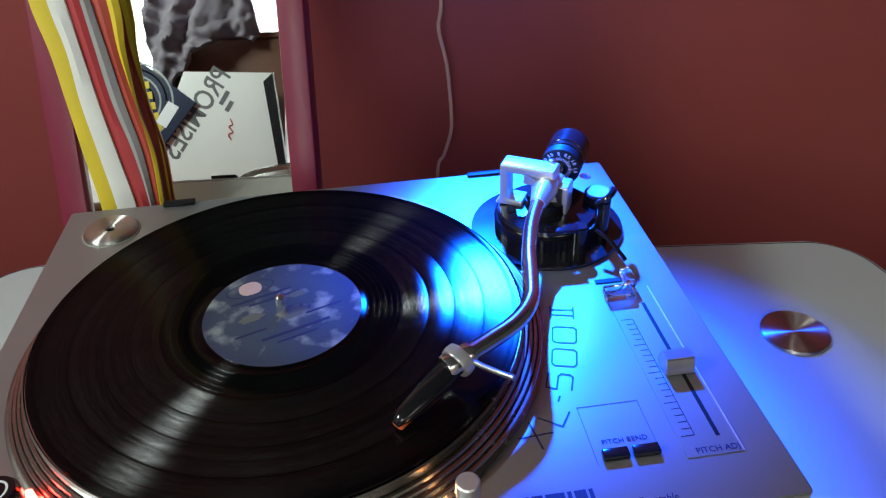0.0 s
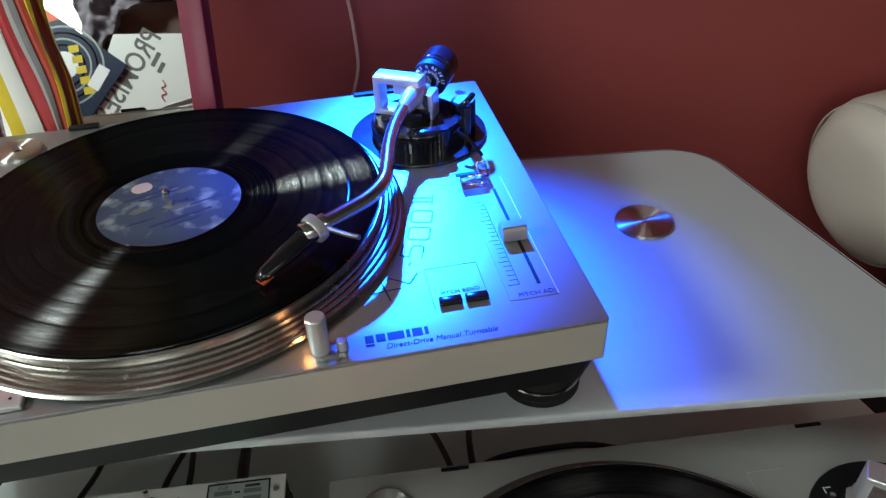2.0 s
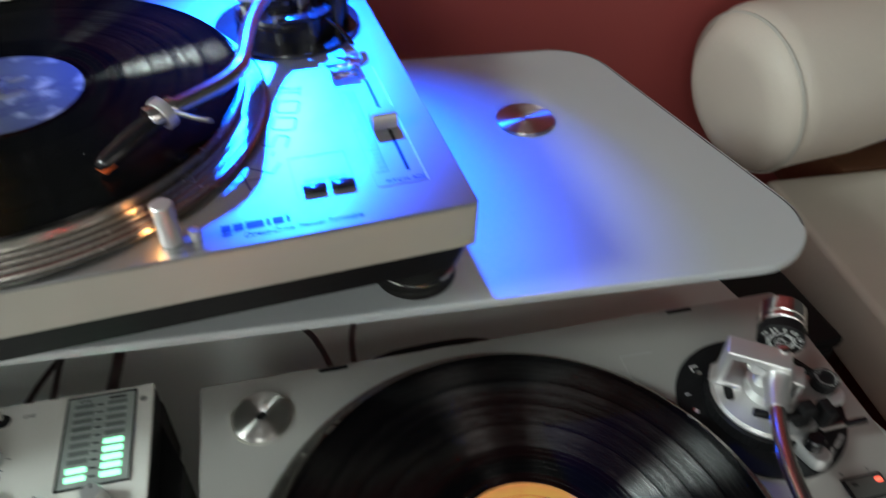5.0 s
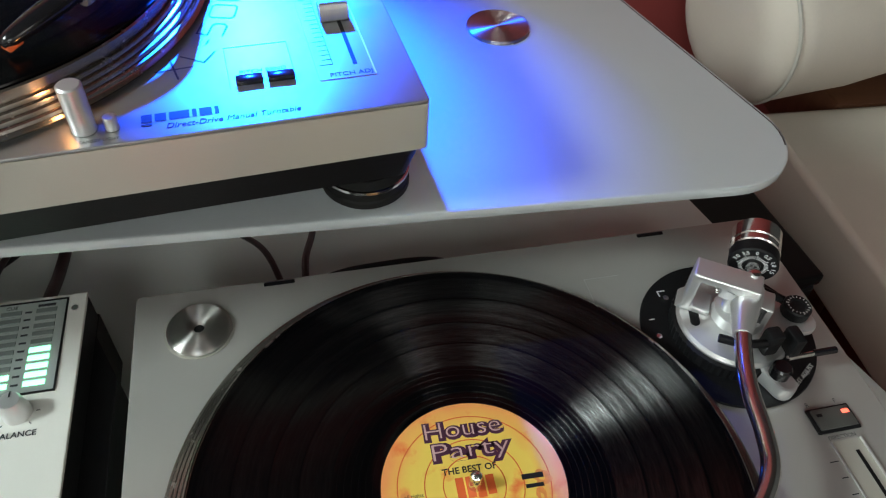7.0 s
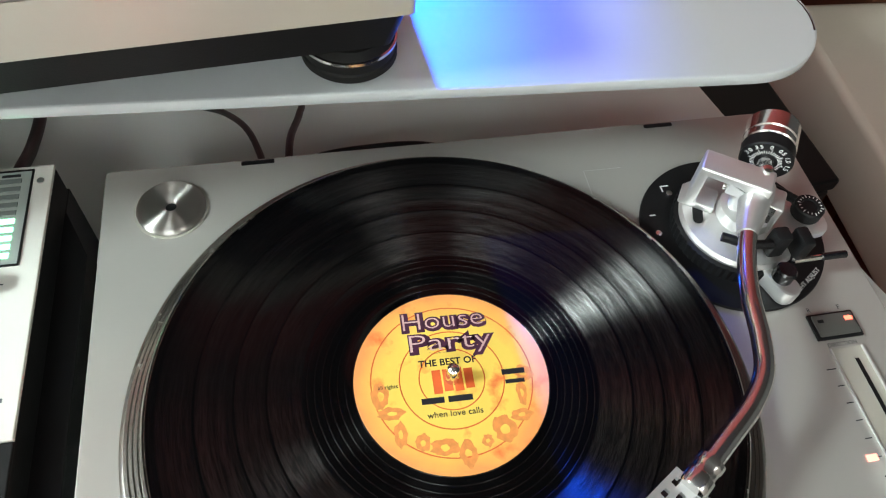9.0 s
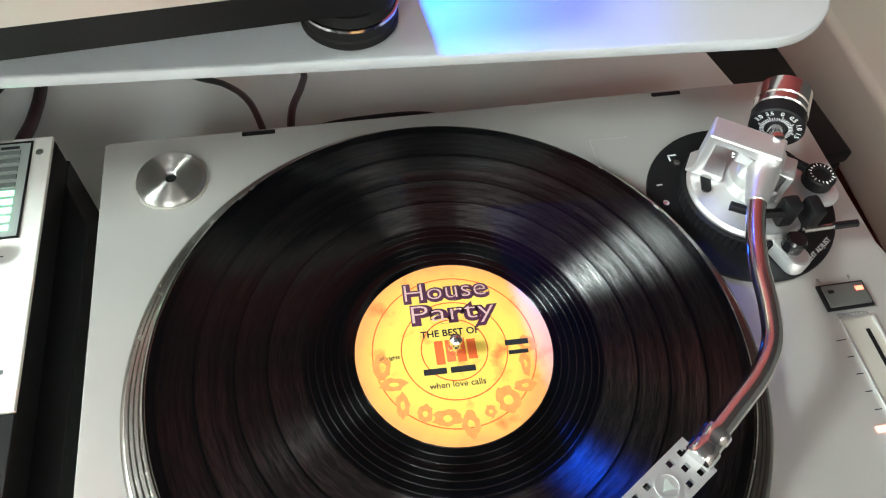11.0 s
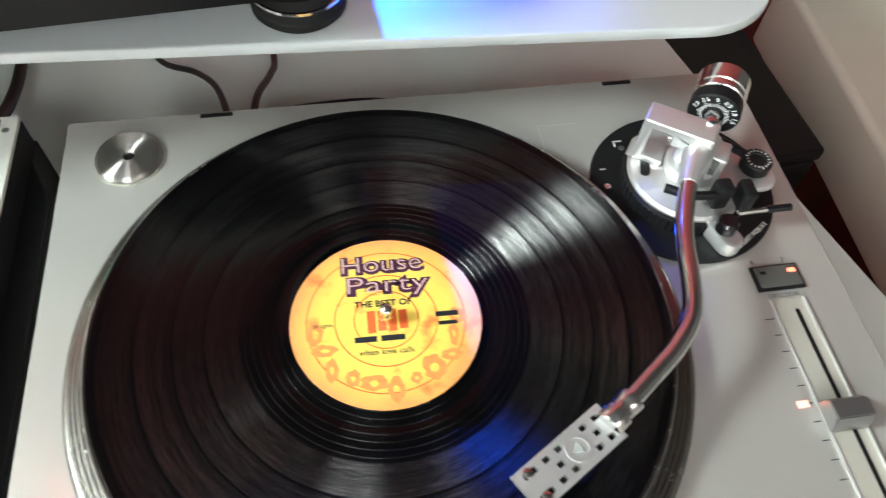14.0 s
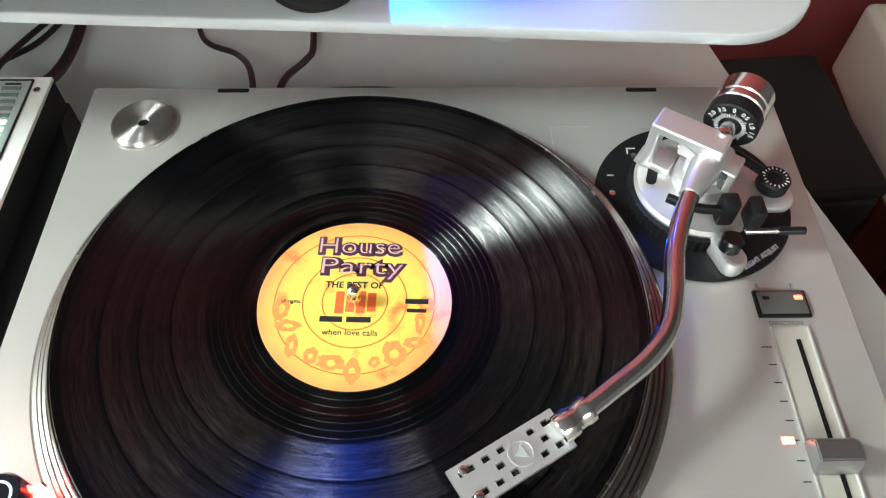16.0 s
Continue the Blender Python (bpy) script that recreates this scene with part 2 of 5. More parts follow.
INK_PALE = material("pale_pink_ink", (0.62, 0.42, 0.42), 0.5, vary=0.15)
CLEAR = clear_material("clear_plastic", (0.9, 0.96, 1.0), 0.06)
FACE_WHITE = material("mixer_white_enamel", (0.74, 0.735, 0.69), 0.38, vary=0.04, scale=20, bump=0.04, bump_scale=900)
GREY_PANEL = material("grey_meter_panel", (0.36, 0.40, 0.38), 0.3, vary=0.06, scale=40)
ROCKER = material("dark_grey_rocker", (0.085, 0.085, 0.080), 0.35, vary=0.1, scale=60)
LED_OFF = material("unlit_meter_lens", (0.20, 0.23, 0.22), 0.25, vary=0.1)
LED_GREEN = material("lit_green_lens", (0.30, 1.0, 0.55), 0.3, vary=0.02, glow=3.0)
LED_RED = material("lit_red_lens", (1.0, 0.12, 0.07), 0.3, vary=0.02, glow=3.0)
STROBE = material("strobe_red_lens", (1.0, 0.05, 0.04), 0.3, vary=0.02, glow=60.0)
WARM_LENS = material("warm_lamp_lens", (1.0, 0.50, 0.18), 0.3, vary=0.02, glow=60.0)
LED_SALMON = material("lit_salmon_lens", (1.0, 0.30, 0.22), 0.3, vary=0.02, glow=1.6)
CABLE = material("black_cable", (0.012, 0.012, 0.013), 0.4, vary=0.2)
WIRE_CLEAR = material("clear_speaker_wire", (0.66, 0.46, 0.40), 0.25, vary=0.2, scale=80)
LEATHER = material("ivory_leather", (0.66, 0.60, 0.52), 0.48, vary=0.10, scale=9, bump=0.25, bump_scale=260)
# darker copy of the ivory, with shade put into its colour
LEATHER_SHADED = material("shaded_ivory_fabric", (0.50, 0.48, 0.43), 0.6, vary=0.08, scale=9, bump=0.25, bump_scale=300)
WOOD = material("brown_table_wood", (0.13, 0.055, 0.028), 0.35, vary=0.4, scale=7, stretch=(1, 9, 1), bump=0.1, bump_scale=60)
PAPER = material("white_card", (0.80, 0.80, 0.76), 0.5, vary=0.05, scale=12)
CLOTH_GREY = material("mauve_grey_cloth", (0.20, 0.175, 0.20), 0.8, vary=0.35, scale=12, bump=0.3, bump_scale=300)
YELLOW = material("yellow_webbing", (0.68, 0.50, 0.015), 0.6, vary=0.12, scale=30, bump=0.4, bump_scale=500)
WHITE_WEB = material("white_webbing", (0.72, 0.70, 0.64), 0.6, vary=0.08, scale=30, bump=0.4, bump_scale=500)
RED_WEB = material("red_webbing", (0.40, 0.022, 0.028), 0.6, vary=0.15, scale=30, bump=0.4, bump_scale=500)
GREY_WEB = material("grey_webbing", (0.30, 0.29, 0.28), 0.6, vary=0.12, scale=30, bump=0.4, bump_scale=500)
ORANGE_WEB = material("red_orange_webbing", (0.42, 0.055, 0.03), 0.6, vary=0.12, scale=30, bump=0.4, bump_scale=500)
SLEEVE_BLUE = material("dark_blue_sleeve_card", (0.02, 0.035, 0.075), 0.3, vary=0.4, scale=10, second=(0.01, 0.015, 0.03))
MIRROR = bpy.data.materials.new("mirror_glass")
MIRROR.use_nodes = True
mb = MIRROR.node_tree.nodes["Principled BSDF"]
mb.inputs["Base Color"].default_value = (0.86, 0.88, 0.87, 1)
mb.inputs["Metallic"].default_value, mb.inputs["Roughness"].default_value = 1.0, 0.012

# ---- building helpers ----


def mesh_of(name, bm, mat, smooth=35):
    me = bpy.data.meshes.new(name)
    bmesh.ops.recalc_face_normals(bm, faces=bm.faces)
    for e in bm.edges:
        e.smooth = len(e.link_faces) == 2 and e.calc_face_angle(0) < radians(smooth)
        if e.smooth:
            a, b = sorted(f.calc_area() for f in e.link_faces)
            e.smooth = a > 0.02 * b
    for f in bm.faces:
        f.smooth = True
    bm.to_mesh(me)
    bm.free()
    me.materials.append(mat)
    return me


def thing(name, m, label, category, group="", kind=""):
    ob = new(name)
    ob.empty_display_size = 0.05
    ob.matrix_world = m
    return tagged(ob, label, category, group, kind)


def part(name, bm, mat, parent, label="", m=None, smooth=35):
    ob = new(name, mesh_of(name, bm, mat, smooth))
    ob.parent = parent
    if m is not None:
        ob.matrix_basis = m
    return tagged(ob, label)


def lone(name, bm, mat, m, label, category, group="", kind="", smooth=35):
    ob = new(name, mesh_of(name, bm, mat, smooth))
    ob.matrix_world = m
    return tagged(ob, label, category, group, kind)


def box(x0, x1, y0, y1, z0, z1, bevel=0.0, seg=2, bm=None):
    own = bmesh.new()
    bmesh.ops.create_cube(own, size=1)
    for v in own.verts:
        v.co = Vector(((x0 + x1) / 2 + v.co.x * (x1 - x0), (y0 + y1) / 2 + v.co.y * (y1 - y0), (z0 + z1) / 2 + v.co.z * (z1 - z0)))
    if bevel:
        bmesh.ops.bevel(own, geom=own.edges[:], offset=bevel, segments=seg, affect="EDGES", profile=0.5)
    return joined(bm, own)


def joined(bm, own):
    if bm is None:
        return own
    me = bpy.data.meshes.new("scratch")
    own.to_mesh(me)
    own.free()
    bm.from_mesh(me)
    bpy.data.meshes.remove(me)
    return bm


def moved(own, m, bm=None):
    bmesh.ops.transform(own, matrix=m, verts=own.verts)
    return joined(bm, own)


def lathe(profile, seg=64, bm=None, closed=False):
    """Turns (radius, height) pairs about z."""
    own = bmesh.new()
    rings = []
    for r, z in profile:
        if r < 1e-6:
            rings.append([own.verts.new((0, 0, z))])
        else:
            rings.append([own.verts.new((r * math.cos(2 * math.pi * k / seg), r * math.sin(2 * math.pi * k / seg), z)) for k in range(seg)])
    pairs = list(zip(rings, rings[1:]))
    if closed:
        pairs.append((rings[-1], rings[0]))
    for a, b in pairs:
        for k in range(seg):
            j = (k + 1) % seg
            ring = [a[k % len(a)], a[j % len(a)], b[j % len(b)], b[k % len(b)]]
            ring = list(dict.fromkeys(ring))
            if len(ring) > 2:
                own.faces.new(ring)
    return joined(bm, own)


def smooth_path(points, steps=8):
    """A Catmull-Rom line through the points."""
    p = [Vector(q) for q in points]
    p = [p[0] * 2 - p[1]] + p + [p[-1] * 2 - p[-2]]
    out = []
    for a, b, c, d in zip(p, p[1:], p[2:], p[3:]):
        for k in range(steps):
            t = k / steps
            out.append(0.5 * (2 * b + (c - a) * t + (2 * a - 5 * b + 4 * c - d) * t * t + (3 * b - a - 3 * c + d) * t ** 3))
    return out + [p[-2]]


def tube(points, r, seg=12, bm=None, steps=8):
    own = bmesh.new()
    line = smooth_path(points, steps)
    rings, side = [], None
    for k, q in enumerate(line):
        d = (line[min(k + 1, len(line) - 1)] - line[max(k - 1, 0)]).normalized()
        side = d.orthogonal().normalized() if side is None else (side - d * side.dot(d)).normalized()
        up = d.cross(side)
        rings.append([own.verts.new(q + r * (side * math.cos(2 * math.pi * i / seg) + up * math.sin(2 * math.pi * i / seg))) for i in range(seg)])
    for a, b in zip(rings, rings[1:]):
        for i in range(seg):
            own.faces.new((a[i], a[(i + 1) % seg], b[(i + 1) % seg], b[i]))
    own.faces.new(rings[0])
    own.faces.new(rings[-1][::-1])
    return joined(bm, own)


def plate(outline, z0, z1, bevel=0.0, bm=None, seg=2):
    """A flat slab with the given outline."""
    own = bmesh.new()
    low = own.faces.new([own.verts.new((x, y, z0)) for x, y in outline])
    up = bmesh.ops.extrude_face_region(own, geom=[low])
    tops = [v for v in up["geom"] if isinstance(v, bmesh.types.BMVert)]
    for v in tops:
        v.co.z = z1
    if bevel:
        bmesh.ops.recalc_face_normals(own, faces=own.faces)
        edges = [e for e in own.edges if abs(e.verts[0].co.z - e.verts[1].co.z) < 1e-7]
        bmesh.ops.bevel(own, geom=edges, offset=bevel, segments=seg, affect="EDGES", profile=0.5)
    return joined(bm, own)


def rounded(x0, x1, y0, y1, r, n=10):
    """The outline of a rectangle with round corners."""
    out = []
    for cx, cy, a in ((x1 - r, y1 - r, 0), (x0 + r, y1 - r, 90), (x0 + r, y0 + r, 180), (x1 - r, y0 + r, 270)):
        for k in range(n + 1):
            t = radians(a + 90 * k / n)
            out.append((cx + r * math.cos(t), cy + r * math.sin(t)))
    return out


def round_corners(points, r, grow=0.0, n=12):
    """The outline of a convex polygon, counter-clockwise, with round corners, moved outwards by grow."""
    p = [Vector(q) for q in points]
    out = []
    for k, b in enumerate(p):
        d0, d1 = (b - p[k - 1]).normalized(), (p[(k + 1) % len(p)] - b).normalized()
        n0, n1 = Vector((d0.y, -d0.x)), Vector((d1.y, -d1.x))
        mid = (n0 + n1) / (1 + n0.dot(n1))
        c = b - mid * r
        a0, sweep = math.atan2(n0.y, n0.x), n0.angle(n1)
        out += [(c.x + (r + grow) * math.cos(a0 + sweep * i / n), c.y + (r + grow) * math.sin(a0 + sweep * i / n)) for i in range(n + 1)]
    return out


def axis(a, b):
    """The pose at a whose z points to b."""
    a, b = Vector(a), Vector(b)
    return Matrix.Translation(a) @ (b - a).to_track_quat("Z", "Y").to_matrix().to_4x4()


def letters(name, text, size, m, mat, parent, align="LEFT", shear=0.0, label="", fat=0.0, wide=1.0, span=0.0):
    """Printed writing as a thin mesh."""
    cu = bpy.data.curves.new(name, "FONT")
    cu.body, cu.size, cu.align_x, cu.align_y, cu.shear, cu.extrude, cu.offset = text, size, align, "CENTER", shear, 0.00008, fat
    cu.resolution_u = 3
    tmp = bpy.data.objects.new("scratch", cu)
    me = bpy.data.meshes.new_from_object(tmp)
    bpy.data.objects.remove(tmp)
    bpy.data.curves.remove(cu)
    me.materials.clear()
    me.materials.append(mat)
    if span:
        xs = [v.co.x for v in me.vertices]
        wide = span / (max(xs) - min(xs))
    me.transform(Matrix.Diagonal((wide, 1, 1, 1)))
    me.name = name
    ob = new(name, me)
    ob.parent = parent
    ob.matrix_basis = m
    return tagged(ob, label)


def stroke(line, width, z, bm):
    """A printed line of even width with mitred bends."""
    p = [Vector((x, y)) for x, y in line]
    shut = (p[0] - p[-1]).length < 1e-9
    edge = []
    for k in range(len(p)):
        a = (p[k] - p[k - 1]).normalized() if k else None
        b = (p[k + 1] - p[k]).normalized() if k + 1 < len(p) else None
        if shut and a is None:
            a = (p[0] - p[-2]).normalized()
        if shut and b is None:
            b = (p[1] - p[0]).normalized()
        t = ((a or b) + (b or a)).normalized()
        n = Vector((-t.y, t.x)) * width / 2 / max(0.5, t.dot(a or b))
        edge.append([bm.verts.new((q.x, q.y, z)) for q in (p[k] + n, p[k] - n)])
    for k in range(len(p) - 1):
        bm.faces.new((edge[k][0], edge[k][1], edge[k + 1][1], edge[k + 1][0]))
    return bm


def bars(rows, bm=None, z=0.0001):
    """Plain printed bars: (x, y, length, height)."""
    bm = bm or bmesh.new()
    for x, y, w, h in rows:
        box(x, x + w, y, y + h, 0, z, bm=bm)
    return bm

# ---- setting: u along the wall, v towards it ----
U0, U1, V0, V1, TOP = -1.40, 1.70, -1.55, 0.66, 2.45


def wall(name, slabs, mat, label):
    bm = bmesh.new()
    for s in slabs:
        box(*s, bm=bm)
    return lone(name, bm, mat, ROOM, label, "wall", kind="structure")


lone("floor", box(U0 - 0.1, U1 + 0.1, V0 - 0.1, V1 + 0.1, -0.08, 0, bm=None), FLOOR_RED, ROOM, "dark red floor below the desk", "floor", kind="structure")
wall("ceiling", [(U0 - 0.1, U1 + 0.1, V0 - 0.1, V1 + 0.1, TOP, TOP + 0.1)], DARK_SURROUND, "unseen ceiling, dark grey to keep reflections in the vinyl low")
wall("wall_north", [(U0 - 0.1, U1 + 0.1, V1, V1 + 0.1, 0, TOP)], RED_PAINT, "brick red painted wall behind the turntables")
wall("wall_east", [(U1, U1 + 0.1, V0, V1, 0, TOP)], DARK_SURROUND, "unseen wall in the same dark grey as the ceiling")
SU0, SU1, SZ0, SZ1 = -1.36, -0.12, 1.27, 2.38
SUM = (SU0 + SU1) / 2
wall("wall_south", [(U0 - 0.1, SU0, V0 - 0.1, V0, 0, TOP), (SU1, U1 + 0.1, V0 - 0.1, V0, 0, TOP), (SU0, SU1, V0 - 0.1, V0, 0, SZ0), (SU0, SU1, V0 - 0.1, V0, SZ1, TOP)], WHITE_PAINT, "white painted wall with a bright window")
WV0, WV1, WZ0, WZ1 = -0.52, 0.10, 1.62, 2.40
WVM = (WV0 + WV1) / 2
wall("wall_west", [(U0 - 0.1, U0, V0, WV0, 0, TOP), (U0 - 0.1, U0, WV1, V1, 0, TOP), (U0 - 0.1, U0, WV0, WV1, 0, WZ0), (U0 - 0.1, U0, WV0, WV1, WZ1, TOP)], WHITE_PAINT, "pale painted wall with a bright window")
win = thing("window_1", ROOM, "bright white-framed window letting in daylight", "window", kind="structure")
bm = bmesh.new()
for s in ((WV0, WV1, WZ0, WZ0 + 0.05), (WV0, WV1, WZ1 - 0.05, WZ1), (WV0, WV0 + 0.05, WZ0 + 0.05, WZ1 - 0.05), (WV1 - 0.05, WV1, WZ0 + 0.05, WZ1 - 0.05), (WVM - 0.02, WVM + 0.02, WZ0 + 0.05, WZ1 - 0.05)):
    box(U0 - 0.08, U0 - 0.02, *s, bm=bm)
part("window_frame", bm, WHITE_PAINT, win)
part("window_sill", box(U0 - 0.02, U0 + 0.05, WV0 - 0.03, WV1 + 0.03, WZ0 - 0.03, WZ0, 0.005), WHITE_PAINT, win)
for a, b in ((WV0 + 0.05, WVM - 0.02), (WVM + 0.02, WV1 - 0.05)):
    pane = part("pane", box(U0 - 0.055, U0 - 0.050, a, b, WZ0 + 0.05, WZ1 - 0.05), clear_material("window_glass"), win)
    pane.visible_shadow = False

win2 = thing("window_2", ROOM, "bright white-framed window above the side table", "window", kind="structure")
bm = bmesh.new()
for s in ((SU0, SU1, SZ0, SZ0 + 0.05), (SU0, SU1, SZ1 - 0.05, SZ1), (SU0, SU0 + 0.05, SZ0 + 0.05, SZ1 - 0.05), (SU1 - 0.05, SU1, SZ0 + 0.05, SZ1 - 0.05), (SUM - 0.02, SUM + 0.02, SZ0 + 0.05, SZ1 - 0.05)):
    box(s[0], s[1], V0 - 0.06, V0 + 0.03, s[2], s[3], bm=bm)
part("window_frame", bm, WHITE_PAINT, win2)
pane = part("pane", box(SU0 + 0.05, SU1 - 0.05, V0 - 0.030, V0 - 0.025, SZ0 + 0.05, SZ1 - 0.05), clear_material("window_glass"), win2)
pane.visible_shadow = False

# the desk and the glass shelf above it
desk = thing("desk", ROOM, "white laminate desk with a thin dark edge", "desk")
DESK = [(-0.55, 0.36), (-0.55, -0.62), (0.515, -0.62), (0.448, -0.345), (0.381, -0.128), (0.333, 0.014), (0.280, 0.200), (0.240, 0.36)]
part("desktop", plate(DESK, DESK_Z - 0.022, DESK_Z, 0.0015), DESK_WHITE, desk)
part("edge_band", plate([(u * 1.0035, v * 1.004) for u, v in DESK], DESK_Z - 0.021, DESK_Z - 0.003), GLASS_EDGE, desk, "thin dark edge band")
for u in (-0.50, 0.20):
    for v in (-0.58, 0.30):
        part("leg", box(u, u + 0.04, v, v + 0.04, 0, DESK_Z - 0.022, 0.004), SATIN, desk)

shelf = thing("glass_shelf", ROOM, "white-backed glass shelf with rounded corners raised above the desk", "shelf")
SHELF = ((-0.62, -0.002), (0.289, -0.002), (0.190, 0.337), (-0.62, 0.337))
part("shelf_top", plate(round_corners(SHELF, 0.058), GLASS_Z - 0.008, GLASS_Z, 0.0016), GLASS_WHITE, shelf)
# dark line laid on the top to imitate refraction in the glass edge
painted_rim_line = round_corners(SHELF, 0.056, -0.0034)
part("painted_rim_line", stroke([p for p in painted_rim_line if p[0] > 0.20 and p[1] > 0.030 or p[1] > 0.20], 0.0011, GLASS_Z + 0.0003, bmesh.new()), GLASS_EDGE, shelf, "thin dark line painted for the refraction at the glass rim")
for u, v in ((0.0925, 0.209), (-0.50, 0.209)):
    part("support_post", lathe([(0, DESK_Z), (0.022, DESK_Z), (0.022, GLASS_Z - 0.009), (0, GLASS_Z - 0.009)], 32), SATIN, shelf, m=pose(u, v, 0))
    cap = lathe([(0, 0), (0.0262, 0), (0.0262, 0.0018), (0.0255, 0.0026)] + [(0.0255 - 0.0017 * k, 0.0026 + (0.00008 if k % 2 else 0)) for k in range(1, 15)] + [(0, 0.0026)], 64)
    part("metal_disc", cap, BRUSHED, shelf, "brushed metal fixing disc", m=pose(u, v, GLASS_Z))

# the mirror leaning on the wall behind the upper turntable
LEANING = ROOM @ pose(0, 0.352, 1.08, -20, 0, 0)
mirror = thing("leaning_mirror", LEANING, "tall mirror in a flat maroon frame leaning on the wall", "mirror")
part("mirror_glass", box(-0.5160, -0.3245, 0.008, 0.012, -0.21, 0.76), MIRROR, mirror)
for u0, u1, z0, z1 in ((-0.3245, -0.3010, -0.238, 0.79), (-0.5410, -0.5160, -0.238, 0.79), (-0.5160, -0.3245, -0.238, -0.21), (-0.5160, -0.3245, 0.76, 0.79)):
    part("frame_bar", box(u0, u1, 0.0, 0.030, z0, z1, 0.002), MAROON, mirror)

straps = thing("hanging_strap", LEANING, "striped webbing straps hanging in front of the mirror", "strap")


def ribbon(mat, edges, y0, label):
    """edges: rows of (left, right, height)."""
    own = bmesh.new()
    left, right = smooth_path([(a, y0, z) for a, b, z in edges], 6), smooth_path([(b, y0 + 0.001, z) for a, b, z in edges], 6)
    rows = []
    for a, b in zip(left, right):
        mid = (a + b) / 2 + Vector((0, -0.0022, 0))
        rows.append([own.verts.new(p + Vector((0, d, 0))) for d in (0, 0.0016) for p in (a, mid, b)])
    for r, q in zip(rows, rows[1:]):
        for i, j in ((0, 1), (1, 2), (4, 3), (5, 4), (3, 0), (2, 5)):
            own.faces.new((r[i], r[j], q[j], q[i]))
    return part("strap", own, mat, straps, label)


# strap edges on the leaning plane, placed to fit the first camera view
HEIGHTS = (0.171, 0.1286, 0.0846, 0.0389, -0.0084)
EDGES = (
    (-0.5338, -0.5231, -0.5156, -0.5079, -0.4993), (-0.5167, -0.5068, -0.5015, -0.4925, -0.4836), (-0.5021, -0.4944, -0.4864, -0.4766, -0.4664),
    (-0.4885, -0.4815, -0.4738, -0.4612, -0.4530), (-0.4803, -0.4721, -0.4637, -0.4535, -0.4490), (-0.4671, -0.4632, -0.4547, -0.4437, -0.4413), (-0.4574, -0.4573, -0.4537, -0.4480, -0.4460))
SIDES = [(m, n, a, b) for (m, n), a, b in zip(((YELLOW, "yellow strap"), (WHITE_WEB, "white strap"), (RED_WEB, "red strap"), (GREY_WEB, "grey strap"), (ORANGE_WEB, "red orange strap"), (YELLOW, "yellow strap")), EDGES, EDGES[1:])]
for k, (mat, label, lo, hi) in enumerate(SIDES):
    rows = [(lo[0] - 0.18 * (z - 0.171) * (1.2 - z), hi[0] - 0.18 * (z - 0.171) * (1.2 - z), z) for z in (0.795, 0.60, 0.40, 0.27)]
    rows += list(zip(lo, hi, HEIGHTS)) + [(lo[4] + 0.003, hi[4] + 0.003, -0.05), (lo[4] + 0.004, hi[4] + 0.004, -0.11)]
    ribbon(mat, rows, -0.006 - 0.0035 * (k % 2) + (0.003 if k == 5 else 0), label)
part("hook", tube([(-0.485, 0.010, 0.790), (-0.485, -0.004, 0.800), (-0.485, -0.016, 0.794), (-0.485, -0.017, 0.780)], 0.003), CHROME, straps)

# a thin wire down the wall
lone("wall_wire", tube([(-0.183, V1 - 0.034, 1.75), (-0.188, V1 - 0.034, 1.45), (-0.1845, V1 - 0.034, 1.24), (-0.1835, V1 - 0.034, 1.163), (-0.1875, V1 - 0.034, 1.133), (-0.1790, V1 - 0.034, 1.087), (-0.1755, V1 - 0.034, 1.030), (-0.1765, V1 - 0.034, 1.000), (-0.186, V1 - 0.032, 0.966), (-0.196, V1 - 0.032, 0.937), (-0.198, V1 - 0.030, 0.80), (-0.198, V1 - 0.030, 0.30)], 0.0023, 8), WIRE_CLEAR, ROOM, "thin clear twisted wire hanging down the red wall", "wire")

# what the mirror shows: sleeves and cloth below the window, fitted to the view
# dresser added to carry the sleeves at the height the mirror view needs
table = thing("dresser", ROOM, "brown wooden dresser added below the window to carry the sleeves", "dresser")
part("carcass", box(-1.10, -0.42, -1.34, -0.80, 0.05, 1.235, 0.003), WOOD, table)
part("top", box(-1.12, -0.40, -1.36, -0.78, 1.236, 1.258, 0.004), WOOD, table)
for k in range(4):
    dr = part("drawer", box(-1.08, -0.44, -0.80, -0.785, 0.10 + 0.28 * k, 0.365 + 0.28 * k, 0.004), WOOD, table)
    part("handle", tube([(-0.80, -0.785, 0.23 + 0.28 * k), (-0.79, -0.765, 0.23 + 0.28 * k), (-0.73, -0.765, 0.23 + 0.28 * k), (-0.72, -0.785, 0.23 + 0.28 * k)], 0.005, 8), SATIN, dr)
PROP = ROOM @ pose(-0.7847, -0.8371, 1.524, 94.8, -1.73, 179.06)
# brown boards stand in for the tabletop that shows in the mirror
crate = thing("tabletop_boards", ROOM, "brown wooden boards standing in for the tabletop seen in the mirror", "crate")
part("back_board", box(-0.98, -0.62, -1.13, -1.11, 1.258, 1.712, 0.003), WOOD, crate)
part("front_board", box(-0.98, -0.62, -0.915, -0.897, 1.258, 1.712, 0.003), WOOD, crate)
for u in (-0.98, -0.64):
    part("side_board", box(u, u + 0.02, -1.109, -0.916, 1.258, 1.712, 0.003), WOOD, crate)
part("lid", box(-0.985, -0.615, -1.135, -0.893, 1.7125, 1.729, 0.003), WOOD, crate)
# picture positions scaled onto one plane that faces the camera through the mirror
K = 1.9 / 1295


